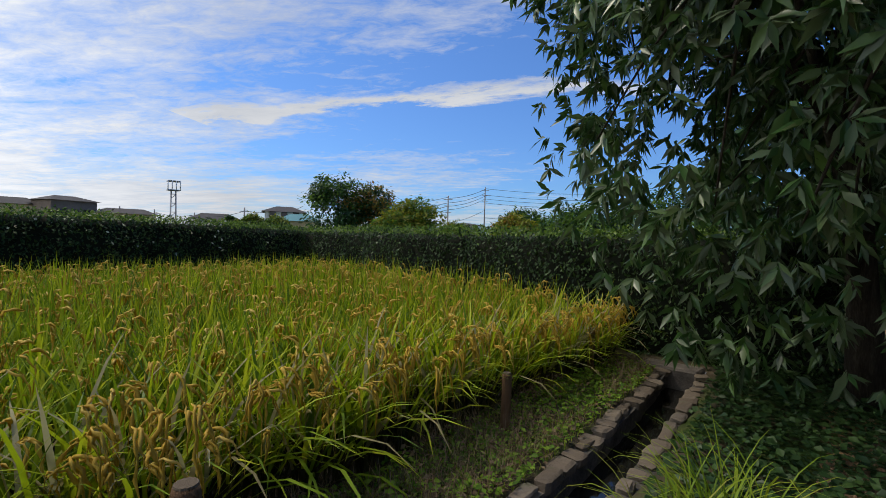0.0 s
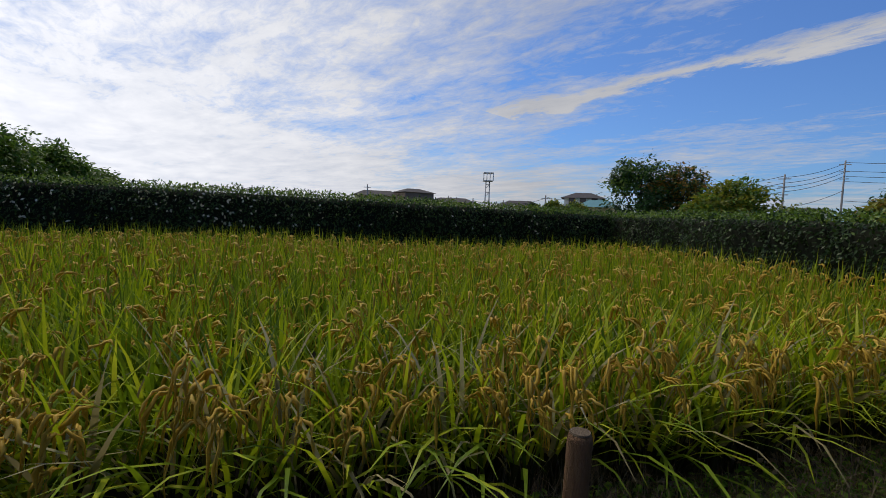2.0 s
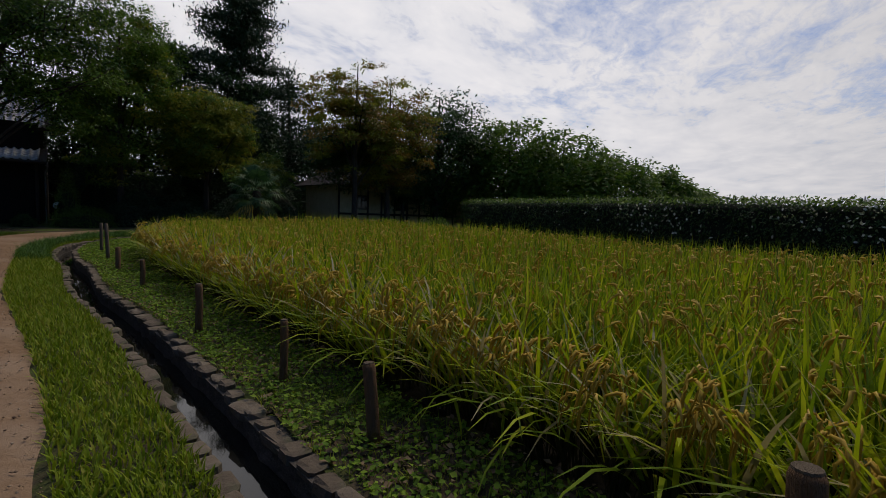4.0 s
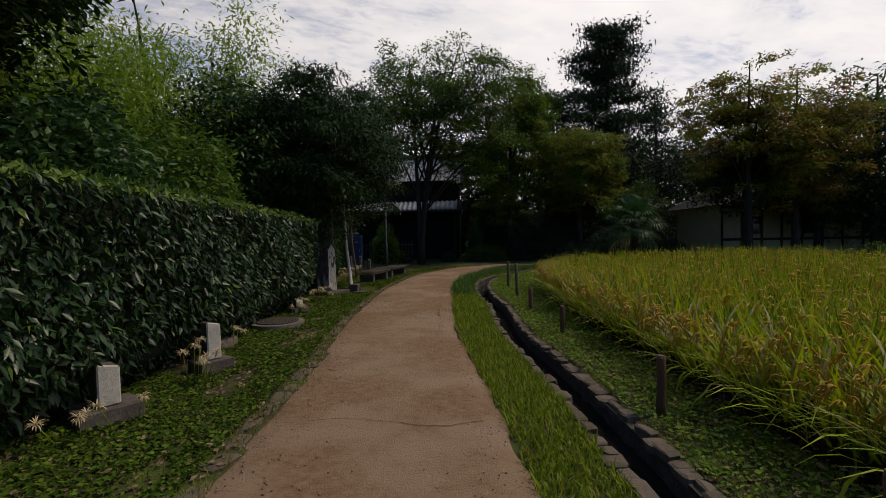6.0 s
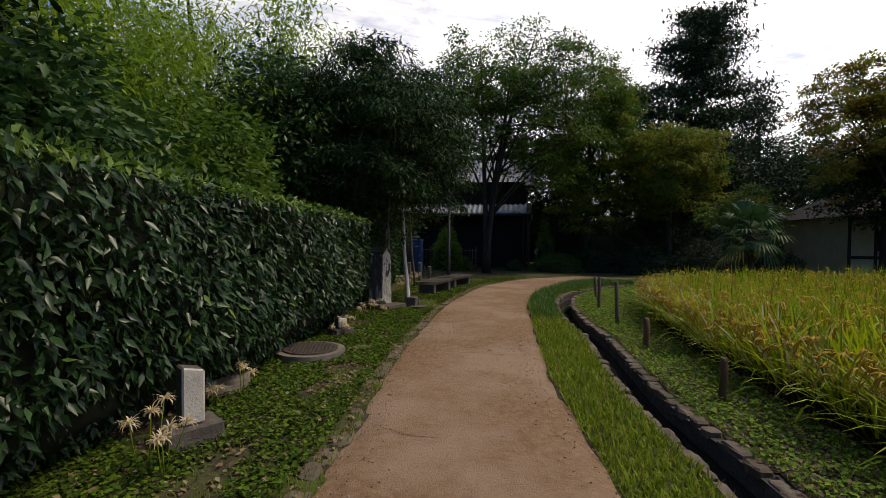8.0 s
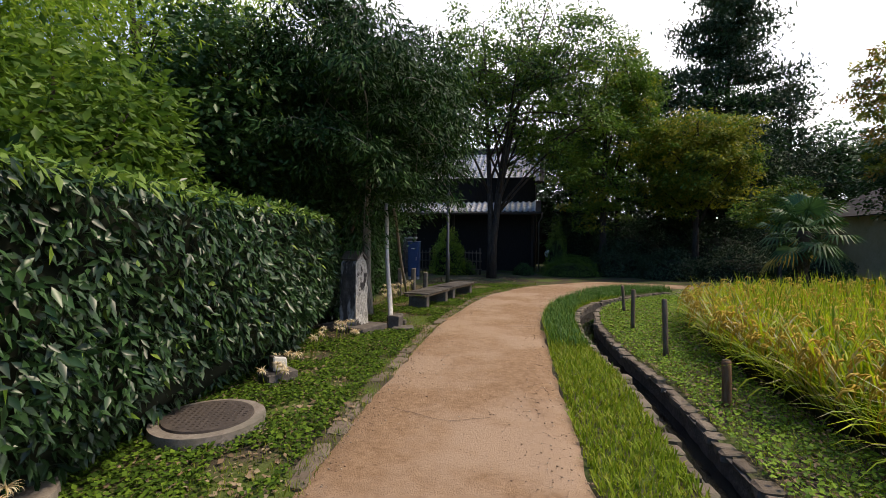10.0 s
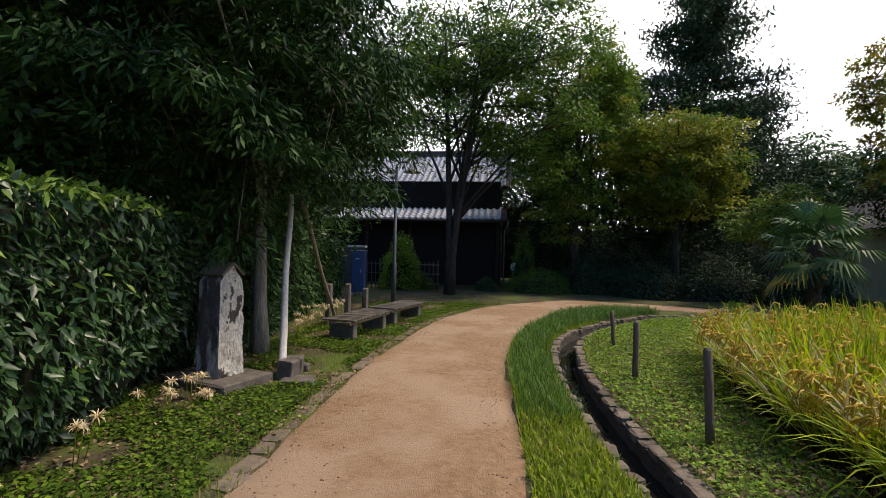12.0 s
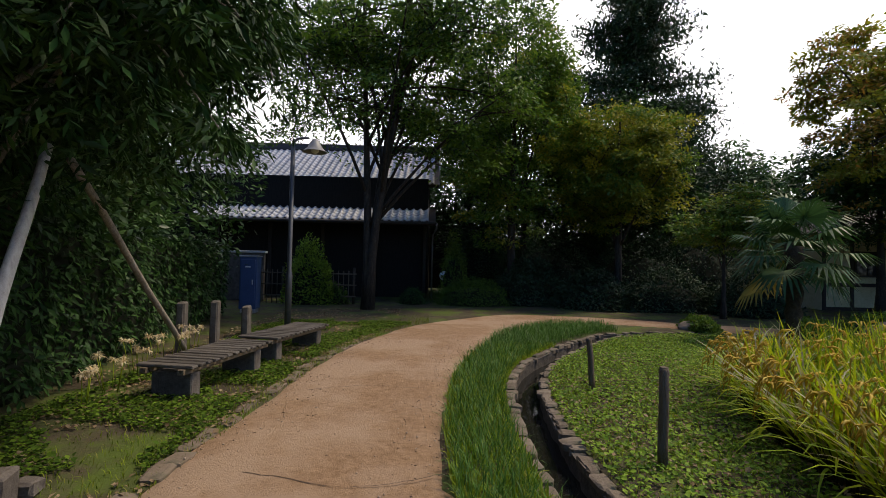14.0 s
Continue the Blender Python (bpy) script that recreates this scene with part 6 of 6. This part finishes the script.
lid = part("cover", bm_mesh("manhole_cover", bm, M["iron"]), man, "rusty iron cover with raised studs")
stud = box_mesh("stud", (0.026, 0.026, 0.008), M["iron"], 0.004)
for i_ in range(-6, 7):
    for j in range(-6, 7):
        if math.hypot(i_, j) * 0.046 < 0.29:
            part("stud", stud, lid, m=pose(i_ * 0.046, j * 0.046, 0.107, 0, 0, 0))
bm = bmesh.new()
bmesh.ops.create_cone(bm, cap_ends=True, segments=40, radius1=0.46, radius2=0.45, depth=0.14, matrix=Matrix.Translation((0, 0, 0.02)))
rim = thing("concrete_ring", pose(-3.62, 8.12, 0), "weathered round concrete cover half under the hedge", "concrete ring")
part("slab", bm_mesh("ring_slab", bm, M["concrete"]), rim)


# spider lilies, faded
def lily(x, y, h, n, seed, pale=True):
    q_ = np.random.default_rng(seed)
    ob = thing("spider_lily", pose(x, y, 0), "cluster of faded cream spider lilies on bare stalks", "flowers", "spider lilies under the hedge")
    for s_ in range(n):
        a = q_.uniform(0, 6.28)
        hx, hy = q_.normal(0, 0.10), q_.normal(0, 0.10)
        hh = h * q_.uniform(0.75, 1.1)
        part("stalk", np_mesh("stalk", *tube([(hx * 0.5, hy * 0.5, 0), (hx * 0.8, hy * 0.8, hh * 0.6), (hx, hy, hh)], [0.004] * 3, 4), M["grass"]), ob)
        m = 42
        az = q_.uniform(0, 6.28, m)
        p_ = np.tile(np.array([[hx, hy, hh]]), (m, 1))
        v_, f_ = blade_geo(p_, az, q_.uniform(0.4, 1.6, m), q_.uniform(0.05, 0.09, m), np.full(m, 0.011), q_.uniform(0.6, 2.6, m), 4)
        part("flower", np_mesh("lily_flower", v_, f_, M["blossom"]), ob)


for i_, (x, y, h, n) in enumerate(((-3.15, 7.68, 0.16, 5), (-2.78, 5.30, 0.20, 3), (-2.66, 5.62, 0.26, 2), (-2.78, 6.62, 0.40, 4), (-2.62, 6.60, 0.25, 3), (-3.05, 7.95, 0.30, 3), (-2.72, 4.6, 0.22, 4), (-3.28, 10.50, 0.22, 4), (-3.35, 10.85, 0.28, 3), (-3.45, 11.6, 0.30, 3), (-3.5, 12.5, 0.28, 4), (-3.55, 12.9, 0.25, 4), (-3.3, 12.8, 0.12, 3), (-3.95, 16.3, 0.34, 6), (-4.05, 16.9, 0.36, 7), (-4.1, 17.5, 0.38, 6), (-4.0, 17.9, 0.42, 6), (-3.8, 15.7, 0.3, 5))):
    lily(x, y, h, n, 300 + i_)


# stakes that hold the tree up
def stake(a, b, ra, rb, mat, label):
    u = np.linspace(0, 1, 9)[:, None]
    pts = np.array(a) * (1 - u) + np.array(b) * u
    pts[:, 0] += 0.012 * np.sin(u[:, 0] * 9)
    thing("tree_stake", pose(0, 0, 0), label, "stake", "stakes propping the tree", data=np_mesh("stake", *tube(pts, np.linspace(ra, rb, 9), 9), M[mat], smooth=True))


stake((-3.09, 13.76, -0.05), (-3.62, 14.98, 2.2), 0.046, 0.034, "pale_wood", "long pale peeled wooden stake propping the tree")
stake((-4.1, 18.1, -0.05), (-3.45, 14.98, 2.1), 0.035, 0.03, "old_stake", "long grey wooden stake propping the tree")
stake((-4.75, 14.1, -0.05), (-4.1, 14.95, 2.15), 0.035, 0.03, "grey_wood", "long grey wooden stake propping the tree")


# benches
def bench(x, y, rz, length, label):
    ob = thing("bench", pose(x, y, 0, 0, 0, rz), label, "bench", "benches beside the path")
    count = int(length / 0.118)
    for k in range(count):
        part("slat", box_mesh("slat", (0.60, 0.088, 0.032), M["slat_wood"], 0.008, 0.003, k), ob, m=pose(0.006 * math.sin(k * 2.1), (k - (count - 1) / 2) * 0.118, 0.318, 0, 0, 0.7 * math.sin(k * 3.3)))
    for s_ in (-0.2, 0.2):
        part("rail", box_mesh("bench_rail", (0.07, length * 0.98, 0.055), M["grey_wood"], 0.006), ob, m=pose(s_, 0, 0.263))
    for s_ in (-0.36, 0.36):
        part("leg", box_mesh("bench_leg", (0.44, 0.14, 0.285), M["dark_stone"], 0.012), ob, "squat concrete block leg", pose(0, length * s_, -0.02))


bench(-3.16, 16.75, -9, 1.6, "low slatted wooden bench on concrete block legs")
bench(-2.86, 18.45, -13, 1.6, "low slatted wooden bench on concrete block legs")

# lamp post
lamp = thing("lamp_post", pose(-3.47, 20.39, 0), "dark steel lamp post with a bell-shaped shade", "lamp post")
part("pole", np_mesh("lamp_pole", *tube([(0, 0, -0.05), (0, 0, 1.1), (0, 0, 1.15), (0, 0, 3.55)], [0.062, 0.062, 0.045, 0.04], 12), M["lamp_metal"], smooth=True), lamp)
u = np.linspace(0, 1, 12)
part("arm", np_mesh("lamp_arm", *tube(np.column_stack([0.18 * (1 - np.cos(u * math.pi / 2)) + 0.34 * np.clip(u - 0.75, 0, 1) * 1.4, np.zeros(12), 3.55 + 0.17 * np.sin(u * math.pi / 2)]), [0.025] * 12, 8), M["lamp_metal"], smooth=True), lamp)
prof = np.array([(0.03, 0.10), (0.06, 0.09), (0.09, 0.03), (0.14, -0.06), (0.22, -0.14), (0.235, -0.15), (0.21, -0.145), (0.12, -0.06), (0.05, 0.02)])
ang = np.linspace(0, 2 * math.pi, 28, endpoint=False)
v = np.array([(r_ * math.cos(a), r_ * math.sin(a), z) for r_, z in prof for a in ang])
f = [(i_ * 28 + j, i_ * 28 + (j + 1) % 28, (i_ + 1) * 28 + (j + 1) % 28, (i_ + 1) * 28 + j) for i_ in range(len(prof) - 1) for j in range(28)]
part("shade", np_mesh("lamp_shade", v, f, M["shade_metal"], smooth=True), lamp, "grey bell-shaped metal shade", pose(0.42, 0, 3.6))
bm = bmesh.new()
bmesh.ops.create_uvsphere(bm, u_segments=16, v_segments=10, radius=0.08)
part("bulb", bm_mesh("bulb", bm, M["white_plastic"], True), lamp, "unlit white globe", pose(0.42, 0, 3.5))

# blue cabinet
cab = thing("steel_cabinet", pose(-5.42, 23.5, 0, 0, 0, 4), "tall narrow blue steel cabinet standing on the grass", "cabinet")
part("body", box_mesh("cabinet_body", (0.42, 0.38, 1.32), M["blue_paint"], 0.012), cab, m=pose(0, 0, 0.10))
dr = part("door", box_mesh("cabinet_door", (0.35, 0.02, 1.18), M["blue_paint"], 0.006), cab, m=pose(0, -0.201, 0.17))
part("handle", box_mesh("cabinet_handle", (0.03, 0.03, 0.12), M["steel"], 0.005), dr, "small steel handle", pose(0.12, -0.02, 0.55))
part("notice", box_mesh("notice", (0.14, 0.006, 0.03), M["white_plastic"], 0), dr, "small white notice", pose(0.0, -0.013, 0.98))
part("lid", box_mesh("cabinet_lid", (0.46, 0.42, 0.03), M["steel"], 0.006), cab, "pale top plate", pose(0, 0, 1.42))
for sx in (-0.15, 0.15):
    part("foot", box_mesh("cabinet_foot", (0.05, 0.36, 0.12), M["steel"], 0.004), cab, m=pose(sx, 0, -0.01))

# low block wall and bamboo fence before the house
wall_ = thing("block_wall", pose(-8.1, 26.9, 0), "low grey block wall with a pale coping", "wall")
part("wall", box_mesh("block_wall", (3.6, 0.15, 1.55), M["dark_stone"], 0.01), wall_)
part("coping", box_mesh("coping", (3.7, 0.22, 0.08), M["pale_stone"], 0.01), wall_, "pale coping", pose(0, 0, 1.55))
fence = thing("bamboo_fence", pose(-6.6, 26.2, 0), "low weathered bamboo lattice fence", "fence")
for k in range(22):
    part("slat", np_mesh("fence_slat", *tube([(k * 0.16, 0, 0), (k * 0.16, 0, 1.05)], [0.018] * 2, 6), M["bamboo_pole"]), fence)
for z in (0.25, 0.6, 0.95):
    part("rail", np_mesh("fence_rail", *tube([(-0.05, -0.04, z), (3.45, -0.04, z)], [0.02] * 2, 6), M["bamboo_pole"]), fence)
for k in range(4):
    part("post", np_mesh("fence_post_pole", *tube([(k * 1.12, 0.05, -0.05), (k * 1.12, 0.05, 1.15)], [0.04] * 2, 8), M["dark_trim"]), fence)

# boulders beside the far path
for x, y, sx, sy, sz, seed in ((8.0, 20.3, 0.55, 0.4, 0.42, 1), (8.9, 20.0, 0.45, 0.4, 0.5, 2), (5.0, 21.75, 0.25, 0.2, 0.2, 3), (10.0, 19.4, 0.5, 0.4, 0.4, 4)):
    bm = bmesh.new()
    bmesh.ops.create_icosphere(bm, subdivisions=3, radius=1)
    for v_ in bm.verts:
        k = 1 + 0.22 * noise.noise(v_.co * 1.4 + Vector((seed, 3, 0))) + 0.08 * noise.noise(v_.co * 4)
        v_.co = Vector((v_.co.x * sx * k, v_.co.y * sy * k, max(-0.1, v_.co.z * sz * k)))
    thing("boulder", pose(x, y, 0.02), "grey weathered boulder beside the far path", "boulder", "boulders beside the far path", data=bm_mesh("boulder", bm, M["stone"]))
# white dish-like fitting by the house corner
thing("white_basin", pose(-0.35, 28.3, 0.9), "round white fitting on the house corner", "fitting", data=np_mesh("basin", *tube([(0, 0, 0), (0, -0.05, 0), (0, -0.1, 0)], [0.16, 0.17, 0.1], 16), M["white_plastic"], smooth=True))
